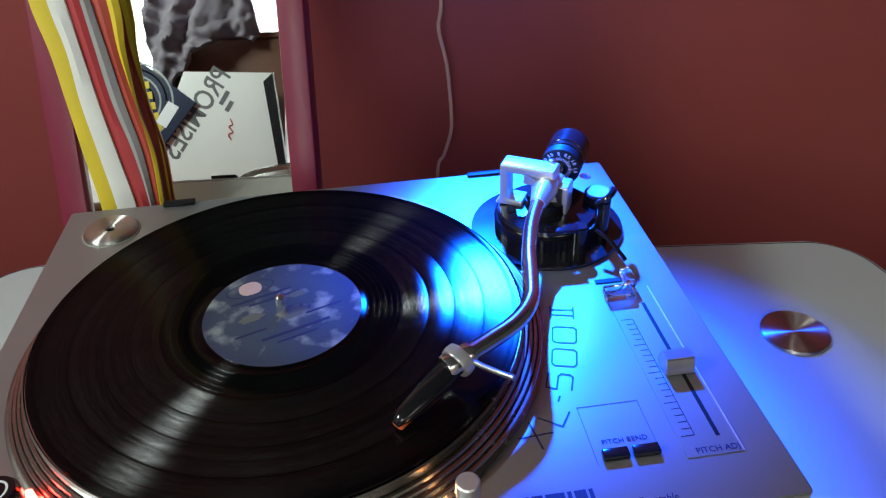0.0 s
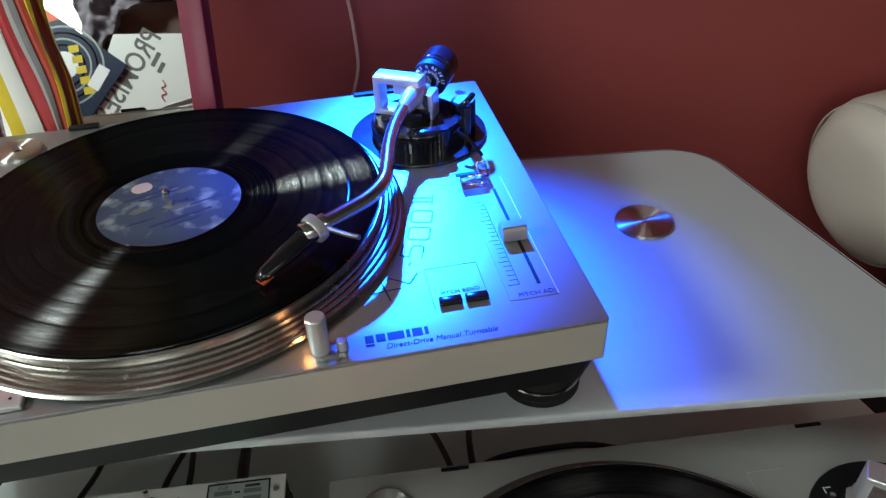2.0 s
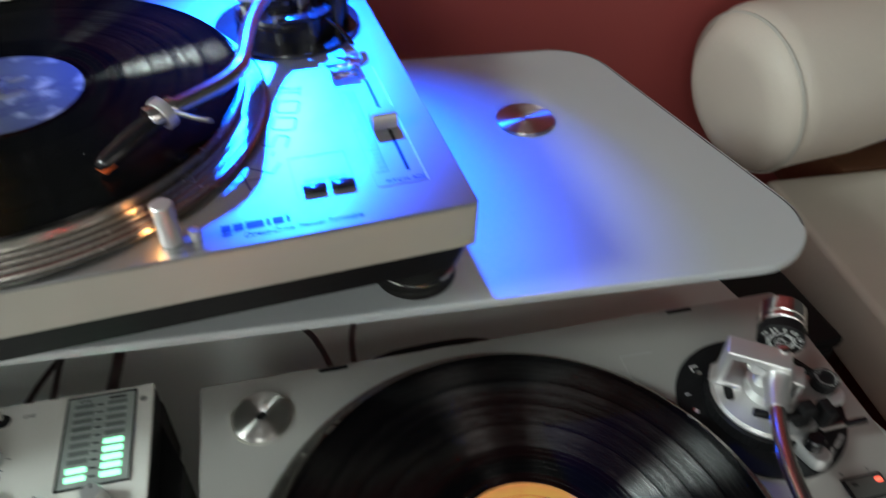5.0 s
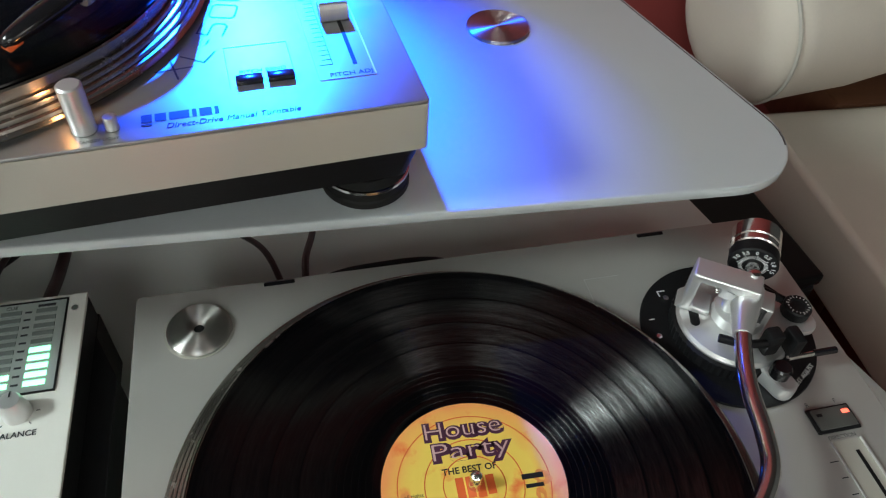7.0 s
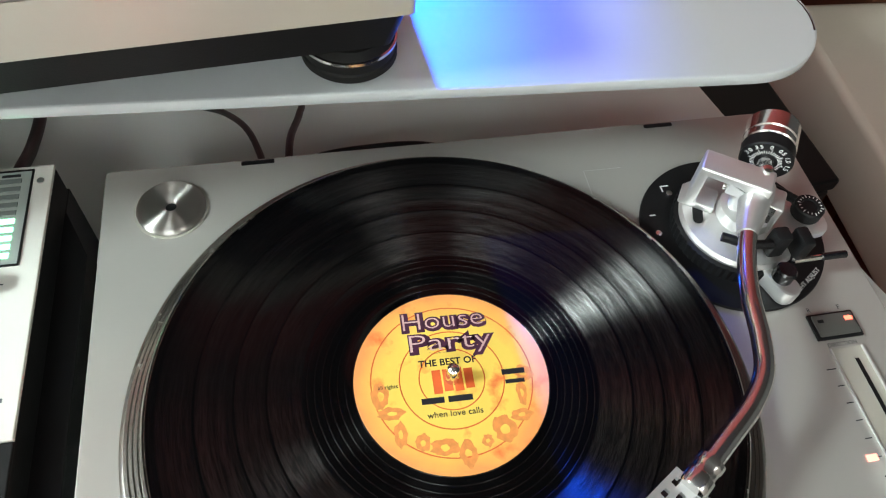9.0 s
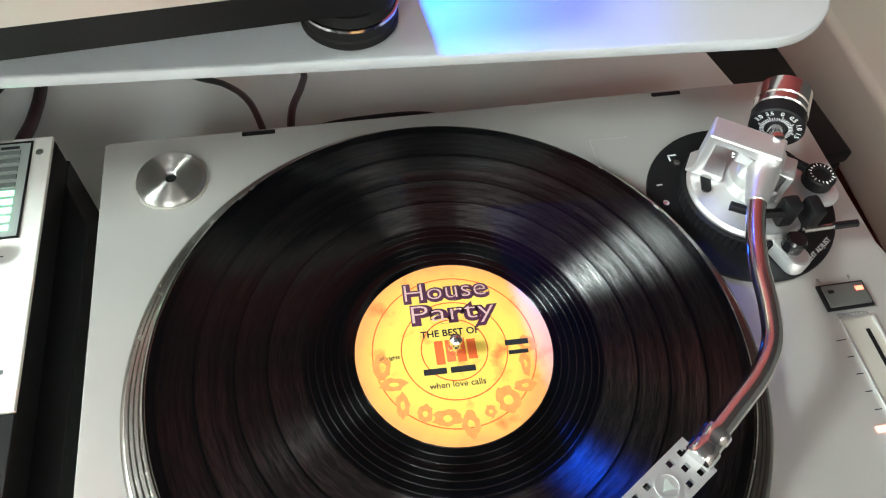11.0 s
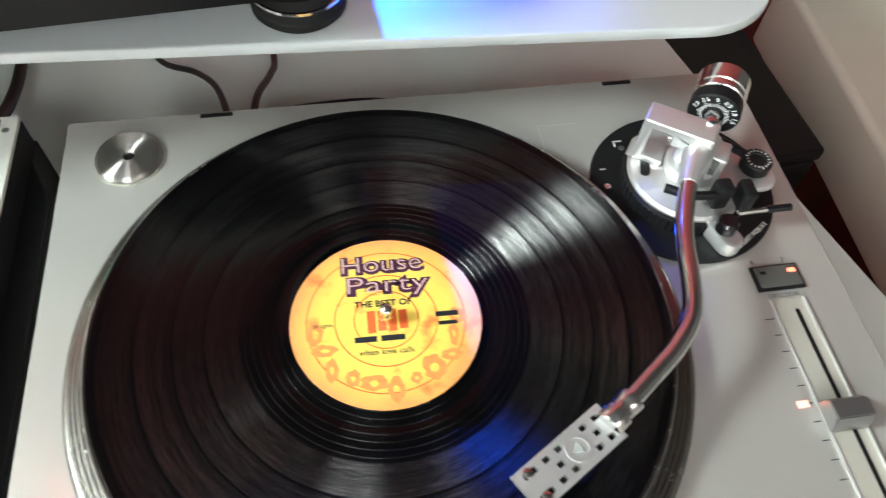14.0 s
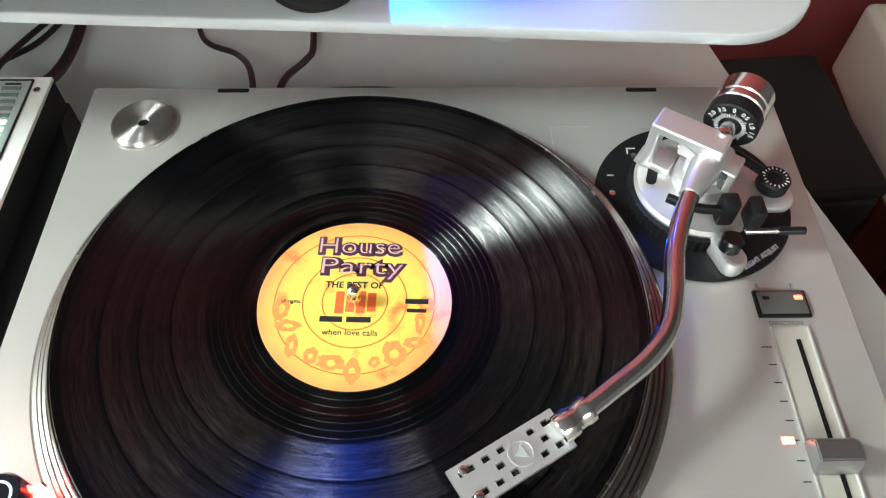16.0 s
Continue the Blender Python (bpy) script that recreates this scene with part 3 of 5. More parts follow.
def at_prop(x, y):
    return (-(x - 380) * K, -(y - 180) * K)


poster = thing("record_sleeve", PROP, "large white printed record sleeve outlined to fit the mirror view", "record sleeve")
part("card", plate([at_prop(*p) for p in ((322, 128), (482, 130), (516, 352), (240, 356))], 0, 0.004), PAPER, poster)
letters("print", "PROMISES", 0.078, pose(*at_prop(394, 126), 0.0043, 0, 0, -57.5), INK_GREY, poster, fat=0.0010, span=0.262)
for x, y, w in ((405, 165, 0.040), (412, 183, 0.030), (300, 320, 0.05), (318, 330, 0.05)):
    part("small_print", bars([(0, 0, w, 0.012)]), INK_GREY, poster, m=pose(*at_prop(x, y), 0.0043, 0, 0, -60))
part("small_print", tube([(*at_prop(x, y), 0.0045) for x, y in ((405, 212), (409, 222), (403, 226), (410, 236), (402, 240), (407, 250))], 0.0016, 6), INK_RED, poster, "red scrawl")
edge = lone("black_sleeve_edge", plate([at_prop(*p) for p in ((468, 150), (484, 134), (517, 352), (504, 352))], 0.006, 0.030), BLACK_MATT, PROP, "thin black box beside the white sleeve", "box")
blue = thing("record_sleeve", PROP @ pose(*at_prop(222, 203), 0.010, 0, 0, 0), "dark blue record sleeve with an orange corner and yellow blocks", "record sleeve")
turn = pose(0, 0, 0, 0, 0, 36.5)
part("card", moved(box(-0.130, 0.130, -0.130, 0.130, 0, 0.004, 0.001), turn), SLEEVE_BLUE, blue)
part("corner_print", moved(plate([(-0.130, 0.130), (-0.130, 0.075), (-0.060, 0.130)], 0.0042, 0.0045), pose(0, 0, 0, 0, 0, -53.5)), INK_ORANGE, blue, "orange printed corner")
for k in range(4):
    part("arc_print", lathe([(0.052 + 0.016 * k, 0.0042), (0.057 + 0.016 * k, 0.0042), (0.057 + 0.016 * k, 0.0045), (0.052 + 0.016 * k, 0.0045)], 48, closed=True), GREY_PANEL if k % 2 else BLACK_GLOSS, blue, m=pose(-0.020, 0.028, 0))
part("disc_print", lathe([(0, 0.0042), (0.036, 0.0042), (0.036, 0.0047), (0, 0.0047)], 40), INK_WHITE, blue, "white printed disc", pose(-0.022, 0.030, 0))
for k in range(5):
    part("title_print", bars([(0, 0, 0.026, 0.019)]), YELLOW, blue, "yellow block of lettering", m=pose(-0.062 - 0.0085 * k, 0.064 - 0.027 * k, 0.0046, 0, 0, -8))
part("side_print", moved(plate([(-0.016, -0.032), (0.016, -0.032), (0.016, 0.032), (-0.016, 0.032)], 0.0046, 0.0049), pose(-0.108, -0.004, 0, 0, 0, 32)), INK_WHITE, blue, "white printed block")

cloth = bmesh.new()
outline = [at_prop(*p) for p in ((240, -60), (243, 20), (247, 70), (262, 118), (280, 138), (292, 150), (303, 132), (318, 120), (330, 92), (352, 84), (375, 66), (405, 58), (436, 64), (447, 48), (440, 10), (420, -60))]
face = cloth.faces.new([cloth.verts.new((x, y, 0)) for x, y in outline])
bmesh.ops.triangulate(cloth, faces=[face])
for _ in range(4):
    bmesh.ops.subdivide_edges(cloth, edges=cloth.edges[:], cuts=1, use_grid_fill=True)
cx, cy = at_prop(340, 30)
for v in cloth.verts:
    p = v.co.copy()
    inner = max(0.0, 1 - ((p.x - cx) / 0.17) ** 2) * max(0.0, 1 - ((p.y - cy) / 0.2) ** 2)
    v.co.z = 0.05 * inner + 0.035 * noise.noise(Vector((p.x * 26 + p.y * 6, p.y * 5, 2))) + 0.02 * noise.noise(p * 40)
back = bmesh.ops.extrude_face_region(cloth, geom=cloth.faces[:])
for v in back["geom"]:
    if isinstance(v, bmesh.types.BMVert):
        v.co.z -= 0.02
lone("cloth_bag", cloth, CLOTH_GREY, PROP @ pose(0, 0, -0.05), "crumpled mauve grey cloth hanging over the brown boards", "cloth", smooth=80)

# the daybed beside the desk
bed = thing("daybed", ROOM, "ivory leather daybed standing beside the desk", "daybed")
part("mattress", box(0.570, 1.48, -1.30, 0.457, 0.600, 0.712, 0.010, 4), LEATHER, bed, "ivory mattress with a deep flat side")
part("base", box(0.72, 1.44, -1.26, 0.600, 0.52, 0.599, 0.005), WOOD, bed, "dark wooden frame")
part("bolster_ledge", box(0.70, 1.44, 0.459, 0.640, 0.600, 0.712, 0.005), WOOD, bed, "dark wooden ledge below the bolster")
for u in (0.74, 1.38):
    for v in (-1.24, 0.35):
        part("leg", box(u, u + 0.05, v, v + 0.05, 0, 0.519, 0.004), WOOD, bed)
bol = bmesh.new()
prof = [(0, 0)] + [(0.104 - 0.045 * (1 - math.sin(a)), 0.045 * (1 - math.cos(a))) for a in (0.0, 0.25, 0.5, 0.8, 1.1, 1.4, 1.57)] + [(0.106, 0.14), (0.108, 0.30), (0.104, 0.36), (0, 0.37)]
lathe(prof, 48, bm=bol)
bmesh.ops.scale(bol, vec=(1.16, 1.16, 1.16), verts=bol.verts)
for v in bol.verts:
    v.co += Vector((1, 1, 0)) * 0.006 * noise.noise(v.co * 9)
bolster = thing("bolster", axis((0.546, 0.425, 0.836), (1.30, 0.475, 0.915)), "ivory leather bolster cushion on the daybed", "cushion")
part("cover", bol, LEATHER, bolster, smooth=70)
part("seam", lathe([(0.1143, 0.0232), (0.1172, 0.0249), (0.1172, 0.0273), (0.1143, 0.0290)], 64, closed=True), LEATHER_SHADED, bolster, "stitched end seam")

speaker = thing("black_box", Matrix.Identity(4), "black box standing on the floor beside the desk", "box")
part("cabinet", box(0.370, 0.53, 0.09, 0.30, 0.0, 0.680, 0.006), BLACK_MATT, speaker)
part("lid", box(0.369, 0.531, 0.089, 0.301, 0.682, 0.700, 0.004), BLACK_MATT, speaker)

# ---- turntables ----


def deck(m, label, x0, x1, y0, y1, top, side, foot_z, group="turntables"):
    """The plinth of a turntable: painted top shell, black lower half, four feet."""
    t = thing("turntable", m, label, "turntable", group)
    r = 0.003
    shell = plate(rounded(x0, x1, y0, y1, r, 5), -0.0330, -0.0022)
    part("plinth", shell, side, t)
    part("top_plate", plate(rounded(x0, x1, y0, y1, r, 5), -0.0020, 0.0, 0.0008), top, t)
    own = bmesh.new()
    lo = rounded(x0 + 0.010, x1 - 0.010, y0 + 0.006, y1 - 0.006, 0.006, 4)
    up = rounded(x0 + 0.004, x1 - 0.003, y0 + 0.002, y1 - 0.003, 0.006, 4)
    a = [own.verts.new((x, y, -0.0332)) for x, y in up]
    b = [own.verts.new((x, y, -0.0560)) for x, y in lo]
    for k in range(len(a)):
        j = (k + 1) % len(a)
        own.faces.new((a[k], a[j], b[j], b[k]))
    own.faces.new(a)
    own.faces.new(b[::-1])
    part("lower_plinth", own, BLACK_MATT, t, "black lower half")
    for x in (x0 + 0.043, x1 - 0.030):
        for y in (y0 + 0.036, y1 - 0.04):
            foot = part("foot", lathe([(0, foot_z), (0.0262, foot_z), (0.0280, foot_z + 0.002), (0.0280, foot_z + 0.0060), (0.0270, foot_z + 0.0070), (0.0270, foot_z + 0.0155), (0.0225, foot_z + 0.019), (0.0205, foot_z + 0.019), (0.019, -0.0555), (0, -0.0555)], 40), RUBBER, t, "black rubber foot", pose(x, y, 0))
            part("ring", lathe([(0.0276, foot_z + 0.0125), (0.0282, foot_z + 0.0135), (0.0280, foot_z + 0.0152), (0.0255, foot_z + 0.0160), (0.0255, foot_z + 0.0125)], 48, closed=True), CHROME, foot, "chrome foot ring")
    return t


def platter(t, x, y, z, label):
    """The cast platter with its ridged rim, and the spindle."""
    rim = [(0.0, 0.0015), (0.160, 0.0015), (0.1662, 0.0025), (0.1668, 0.0038), (0.1652, 0.0050)]
    r, h = 0.1645, 0.0050
    for k in range(4):
        rim += [(r, h + 0.0002), (r - 0.0006, h + 0.0016), (r - 0.0022, h + 0.0018), (r - 0.0028, h + 0.0006)]
        r, h = r - 0.0030, h + 0.0022
    rim += [(0.1528, z - 0.0012), (0.1518, z - 0.0004), (0.1512, z - 0.0012), (0, z - 0.0012)]
    p = part("platter", lathe(rim, 144), PLATTER, t, label, pose(x, y, 0))
    part("spindle", lathe([(0, 0), (0.0036, 0), (0.0036, 0.010), (0.0030, 0.0125), (0.0012, 0.0140), (0, 0.0142)], 24), CHROME, p, "steel spindle", pose(0, 0, z))
    return p


def adapter(t, x, y, label="turned aluminium single adapter"):
    a = part("single_adapter", lathe([(0.0036, 0.0005), (0.0036, 0.0030), (0.0052, 0.0040), (0.0185, 0.0040), (0.0196, 0.0036), (0.0204, 0.0026), (0.0204, 0.0005)], 64, closed=True), BRUSHED, t, label, pose(x, y, 0))
    part("well", lathe([(0.0212, 0.0002), (0.0222, 0.0002), (0.0222, 0.0007), (0.0212, 0.0007)], 64, closed=True), SILVER_SIDE, a)
    part("bore", lathe([(0, 0.0006), (0.0034, 0.0006), (0.0034, 0.0016), (0, 0.0016)], 20), BLACK_MATT, a)


def record(m, label_mat, label, group="records"):
    """A pressed record with raised rim, groove field, dead wax and label."""
    prof = [(0.0037, 0), (0.1500, 0), (0.1505, 0.0009), (0.1500, 0.0018), (0.1470, 0.0016), (0.1460, 0.00145)]
    for r in (0.128, 0.109, 0.093, 0.076):
        prof += [(r + 0.0006, 0.00145), (r + 0.0003, 0.00141), (r - 0.0003, 0.00141), (r - 0.0006, 0.00145)]
    prof += [(0.0600, 0.00145), (0.0594, 0.00130), (0.0520, 0.00130), (0.0512, 0.0017), (0.0037, 0.0017)]
    rec = thing("record", m, label, "record", group)
    part("disc", lathe(prof, 192, closed=True), VINYL, rec)
    lab = part("label", lathe([(0.0037, 0.00172), (0.0037, 0.00182), (0.0499, 0.00182), (0.0500, 0.00172)], 96, closed=True), label_mat, rec)
    return rec, lab


def tonearm(t, base, line, joint, tip, weight, dark, disc_mat, z_tip):
    """Base disc, height ring, gimbal, bent tube, head and counterweight."""
    bx, by = base
    d = (Vector((*weight[0], 0)) - Vector((*line[2][:2], 0))).normalized()
    turn = math.degrees(math.atan2(d.y, d.x)) - 90
    own = lathe([(0, 0.0004), (0.0580, 0.0004), (0.0585, 0.0016), (0.0580, 0.0030), (0.0400, 0.0032), (0, 0.0032)], 96)
    base_ob = part("arm_base", own, disc_mat, t, "black round tonearm base", pose(bx, by, 0))
    ring = bmesh.new()
    n = 120
    prof = [(0.0400, 0.0032), (0.0405, 0.0130), (0.0385, 0.0140), (0, 0.0140)]
    lathe(prof, n, bm=ring)
    for v in ring.verts:
        if 0.0395 < math.hypot(v.co.x, v.co.y):
            k = round(math.atan2(v.co.y, v.co.x) / (2 * math.pi) * n)
            if k % 2:
                v.co.x, v.co.y = v.co.x * 0.978, v.co.y * 0.978
    part("height_ring", ring, BLACK_MATT if not dark else BLACK_GLOSS, base_ob, "knurled black height ring")
    body = SATIN if not dark else BLACK_GLOSS
    col = lathe([(0, 0.0140), (0.0375, 0.0140), (0.0380, 0.0160), (0.0365, 0.0185), (0.0200, 0.0195), (0.0170, 0.0200), (0.0165, 0.0275), (0.0150, 0.0285), (0, 0.0285)], 72)
    part("arm_collar", col, body, base_ob, "satin arm collar" if not dark else "gloss black arm collar")
    g = pose(bx, by, 0, 0, 0, turn)
    part("collar_slot", moved(plate(rounded(-0.0030, 0.0030, -0.013, 0.013, 0.0029, 6), 0, 0.0012), pose(-0.0270, -0.0060, 0.0186, 0, 0, 16)), BLACK_MATT, base_ob, m=pose(0, 0, 0, 0, 0, turn))
    # the square gimbal across the arm
    frame_bm = bmesh.new()
    xs, zs = (-0.0360, -0.0300, -0.0175, -0.0120, 0.0060, 0.0115, 0.0170), (0.0, 0.0050, 0.0205, 0.0262, 0.0282, 0.0345)
    solid = {(0, k) for k in range(5)} | {(1, 0), (1, 4), (2, 3), (2, 4), (3, 3), (3, 4), (2, 2), (3, 2), (4, 2), (5, 0), (5, 1), (5, 2), (4, 0)}
    grid = {(i, k): frame_bm.verts.new((x - (0.004 if i == 0 and k == 0 else 0), -0.0085, z - (0.003 if i > 3 and k == 3 else 0))) for i, x in enumerate(xs) for k, z in enumerate(zs)}
    for i, k in solid:
        frame_bm.faces.new((grid[i, k], grid[i + 1, k], grid[i + 1, k + 1], grid[i, k + 1]))
    bmesh.ops.delete(frame_bm, geom=[v for v in frame_bm.verts if not v.link_faces], context="VERTS")
    up = bmesh.ops.extrude_face_region(frame_bm, geom=frame_bm.faces[:])
    for v in up["geom"]:
        if isinstance(v, bmesh.types.BMVert):
            v.co.y = 0.0085
    bmesh.ops.recalc_face_normals(frame_bm, faces=frame_bm.faces)
    bmesh.ops.dissolve_limit(frame_bm, angle_limit=radians(1), verts=frame_bm.verts[:], edges=frame_bm.edges[:])
    bmesh.ops.bevel(frame_bm, geom=[e for e in frame_bm.edges if len(e.link_faces) == 2 and e.calc_face_angle(0) > 1.0], offset=0.0015, segments=3, affect="EDGES", profile=0.5, clamp_overlap=True)
    gim = part("gimbal", frame_bm, SATIN, base_ob, "cast square gimbal frame", pose(0, 0, 0.0190, 0, 0, turn))
    part("pivot_block", box(-0.0120, 0.0105, -0.0080, 0.0120, 0.0060, 0.0250, 0.004, 3), SATIN, gim)
    part("pivot_screw", lathe([(0, 0), (0.0032, 0), (0.0032, 0.0010), (0.0022, 0.0016), (0, 0.0016)], 20), CHROME, gim, m=pose(0.0, 0.008, 0.0346))
    for sx in (-0.0190, 0.0125):
        part("pivot_screw", lathe([(0, 0), (0.0026, 0), (0.0026, 0.008), (0, 0.008)], 16), CHROME, gim, m=axis((sx, 0, 0.019), (0, 0, 0.019)))
    # the tube
    arm = part("arm_tube", tube(line, 0.0052, 20, steps=10), CHROME, t, "polished bent arm tube")
    a, b = Vector(line[1]), Vector(line[2])
    part("arm_sleeve", lathe([(0, 0), (0.0086, 0), (0.0090, 0.010), (0.0070, 0.026), (0.0056, 0.034), (0, 0.034)], 28), SATIN, arm, m=axis(a, b))
    j, e = Vector(joint), Vector(tip)
    back = Vector(line[-2]) - Vector(line[-1])
    part("locking_collar", lathe([(0, -0.010), (0.0068, -0.010), (0.0074, -0.009), (0.0074, -0.002), (0.0064, -0.001), (0.0064, 0.003), (0.0070, 0.004), (0.0070, 0.008), (0, 0.008)], 32), CHROME, arm, "knurled locking collar", axis(j, j + back))
    # counterweight
    w0, w1 = Vector((*weight[0], weight[2])), Vector((*weight[1], weight[2] + 0.002))
    part("rear_shaft", tube([(bx, by, weight[2] - 0.002), tuple((w0 + Vector((bx, by, weight[2]))) / 2), tuple(w1)], 0.0045, 16), CHROME, arm)
    ax = axis(w0, w1)
    L = (w1 - w0).length
    dial = part("dial", lathe([(0.0046, 0), (0.0148, 0), (0.0158, 0.0010), (0.0158, 0.0095), (0.0046, 0.0095)], 64, closed=True), BLACK_MATT, arm, "black stylus force dial", ax)
    ticks = bmesh.new()
    for k in range(40):
        own = box(-0.00016, 0.00016, 0.0068, 0.0092 if k % 5 else 0.0104, -0.0003, 0.0001)
        moved(own, Matrix.Rotation(2 * math.pi * k / 40, 4, "Z"), ticks)
    for txt, a in (("0", 84), ("0.5", 116), ("1.0", 148), ("1.5", 180), ("3.5", 52), ("3.0", 20)):
        letters("print", txt, 0.0040, Matrix.Rotation(radians(a - 90), 4, "Z") @ Matrix.Translation((0, 0.0125, -0.0002)) @ Matrix.Rotation(math.pi, 4, "Y"), INK_WHITE, dial, "CENTER")
    part("scale_print", ticks, INK_WHITE, dial)
    wt = part("counterweight", lathe([(0, 0.0100), (0.0150, 0.0100), (0.0160, 0.0110), (0.0160, 0.0150), (0.0152, 0.0156), (0.0152, 0.0164), (0.0160, 0.0170), (0.0160, L - 0.001), (0.0150, L), (0, L)], 64), CHROME if not dark else BLACK_GLOSS, arm, "polished counterweight" if not dark else "gloss black counterweight", ax)
    return base_ob, arm, turn


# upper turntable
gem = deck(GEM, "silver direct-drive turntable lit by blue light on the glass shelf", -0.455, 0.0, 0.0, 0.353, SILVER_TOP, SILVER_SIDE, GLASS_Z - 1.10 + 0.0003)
platter(gem, -0.2688, 0.1655, 0.0205, "ridged metal platter rim")
adapter(gem, -0.4146, 0.3165)
rec, lab = record(GEM @ pose(-0.2688, 0.1655, 0.0195, 0, 0, 20), LABEL_BLUE, "black vinyl record with a cloudy blue label")
part("print", bars([(-0.028, 0.020, 0.040, 0.0022), (-0.018, 0.0145, 0.034, 0.0020), (0.012, -0.010, 0.024, 0.0016), (-0.034, -0.012, 0.020, 0.0016), (-0.020, -0.022, 0.044, 0.0024), (-0.012, -0.028, 0.026, 0.0016)]), INK_BLUE, lab, m=pose(0, 0, 0.00182))
part("print", lathe([(0, 0), (0.0075, 0), (0.0075, 0.0001), (0, 0.0001)], 40), INK_PALE, lab, "pale moon on the label", pose(-0.012, 0.033, 0.00182))
part("print", lathe([(0.0072, 0), (0.0078, 0), (0.0078, 0.0001), (0.0072, 0.0001)], 40, closed=True), INK_BLUE, lab, m=pose(-0.012, 0.033, 0.00184) @ Matrix.Diagonal((2.1, 0.95, 1, 1)))
for k, (x, y, w, h) in enumerate(((0.004, -0.004, 0.020, 0.011), (-0.020, 0.003, 0.015, 0.008), (0.013, 0.012, 0.012, 0.006))):
    own = lathe([(0, 0), (0.5, 0), (0.5, 0.0001), (0, 0.0001)], 20)
    for v in own.verts:
        v.co.x, v.co.y = v.co.x * w * (1 + 0.5 * noise.noise(v.co * 5 + Vector((k, 0, 0)))), v.co.y * h * (1 + 0.5 * noise.noise(v.co * 6))
    part("print", own, INK_GREY, lab, "olive figure shape on the label", pose(x, y, 0.00182 + 0.0001 * k))

gline = [(-0.062, 0.280, 0.040), (-0.0725, 0.2595, 0.040), (-0.087, 0.232, 0.0405), (-0.099, 0.203, 0.041), (-0.108, 0.172, 0.0415), (-0.1135, 0.145, 0.0415), (-0.119, 0.123, 0.042), (-0.131, 0.107, 0.041), (-0.149, 0.095, 0.040), (-0.168, 0.084, 0.039)]
gbase, garm, gturn = tonearm(gem, (-0.0725, 0.2595), gline, gline[-1], (-0.206, 0.055, 0.030), ((-0.0575, 0.2830), (-0.0400, 0.3150), 0.038), True, BLACK_GLOSS, 0.028)
# slim headshell with side lever
hm = axis(gline[-1], (-0.2065, 0.0545, 0.0275))
head = bmesh.new()
lathe([(0, 0.004), (0.0062, 0.004), (0.0072, 0.012), (0.0066, 0.030), (0.0050, 0.044), (0.0028, 0.049), (0, 0.0495)], 24, bm=head)
for v in head.verts:
    v.co.y *= 0.75
hs = part("headshell", head, BLACK_GLOSS, garm, "slim dark one-piece cartridge head", hm, 60)
part("finger_lift", tube([(-0.166, 0.086, 0.041), (-0.158, 0.077, 0.041), (-0.148, 0.068, 0.0415), (-0.142, 0.062, 0.043)], 0.0016, 10), KNOB_METAL, garm)
part("stylus_tip", box(-0.0035, 0.0035, -0.0045, -0.001, 0.040, 0.049, 0.001), INK_ORANGE, hs, "orange stylus tip")
part("joint_ring", lathe([(0.0070, -0.003), (0.0094, -0.003), (0.0098, 0.0), (0.0094, 0.003), (0.0070, 0.003)], 32, closed=True), SATIN, garm, m=hm)
# anti-skating dial, lift and rest
for nm, x, y, r, z0, z1, mt in (("anti_skate_dial", -0.032, 0.262, 0.0105, 0.003, 0.026, BLACK_MATT), ("lift_post", -0.058, 0.222, 0.006, 0.003, 0.024, BLACK_GLOSS), ("arm_rest_post", -0.036, 0.236, 0.0045, 0.003, 0.034, BLACK_GLOSS)):
    part(nm, lathe([(0, z0), (r, z0), (r, z1 - 0.001), (r - 0.001, z1), (0, z1)], 32), mt, gbase, m=pose(x + 0.0725, y - 0.2595, 0))
part("arm_rest_clip", tube([(0.030, -0.026, 0.033), (0.036, -0.030, 0.040), (0.042, -0.024, 0.042), (0.044, -0.016, 0.038)], 0.0026, 10), BLACK_GLOSS, gbase)
part("lift_platform", box(-0.012, 0.012, -0.046, -0.036, 0.022, 0.026, 0.0015), BLACK_GLOSS, gbase)
part("lift_lever", tube([(0.026, -0.040, 0.020), (0.034, -0.052, 0.016), (0.040, -0.066, 0.010)], 0.0016, 8), BLACK_GLOSS, gbase)
part("dial_cap", lathe([(0, 0.026), (0.009, 0.026), (0.009, 0.0266), (0, 0.0266)], 32), GREY_PANEL, gbase, m=pose(0.0405, 0.0025, 0))
# hinge pockets
part("hinge_pocket", box(-0.120, -0.080, 0.347, 0.3532, 0.0002, 0.0024, 0.0008), BLACK_MATT, gem, "black hinge pocket")
part("hinge_pocket", box(-0.379, -0.353, 0.346, 0.3532, 0.0002, 0.0034, 0.001), BLACK_MATT, gem, "black hinge pocket")
part("screw_hole", lathe([(0.0028, 0.0001), (0.0050, 0.0001), (0.0050, 0.0007), (0.0028, 0.0004)], 32, closed=True), CHROME, gem, "ringed hole", pose(-0.020, 0.330, 0))
part("screw_hole_core", lathe([(0, 0.0001), (0.0027, 0.0001), (0.0027, 0.0003), (0, 0.0003)], 20), BLACK_MATT, gem, m=pose(-0.020, 0.330, 0))
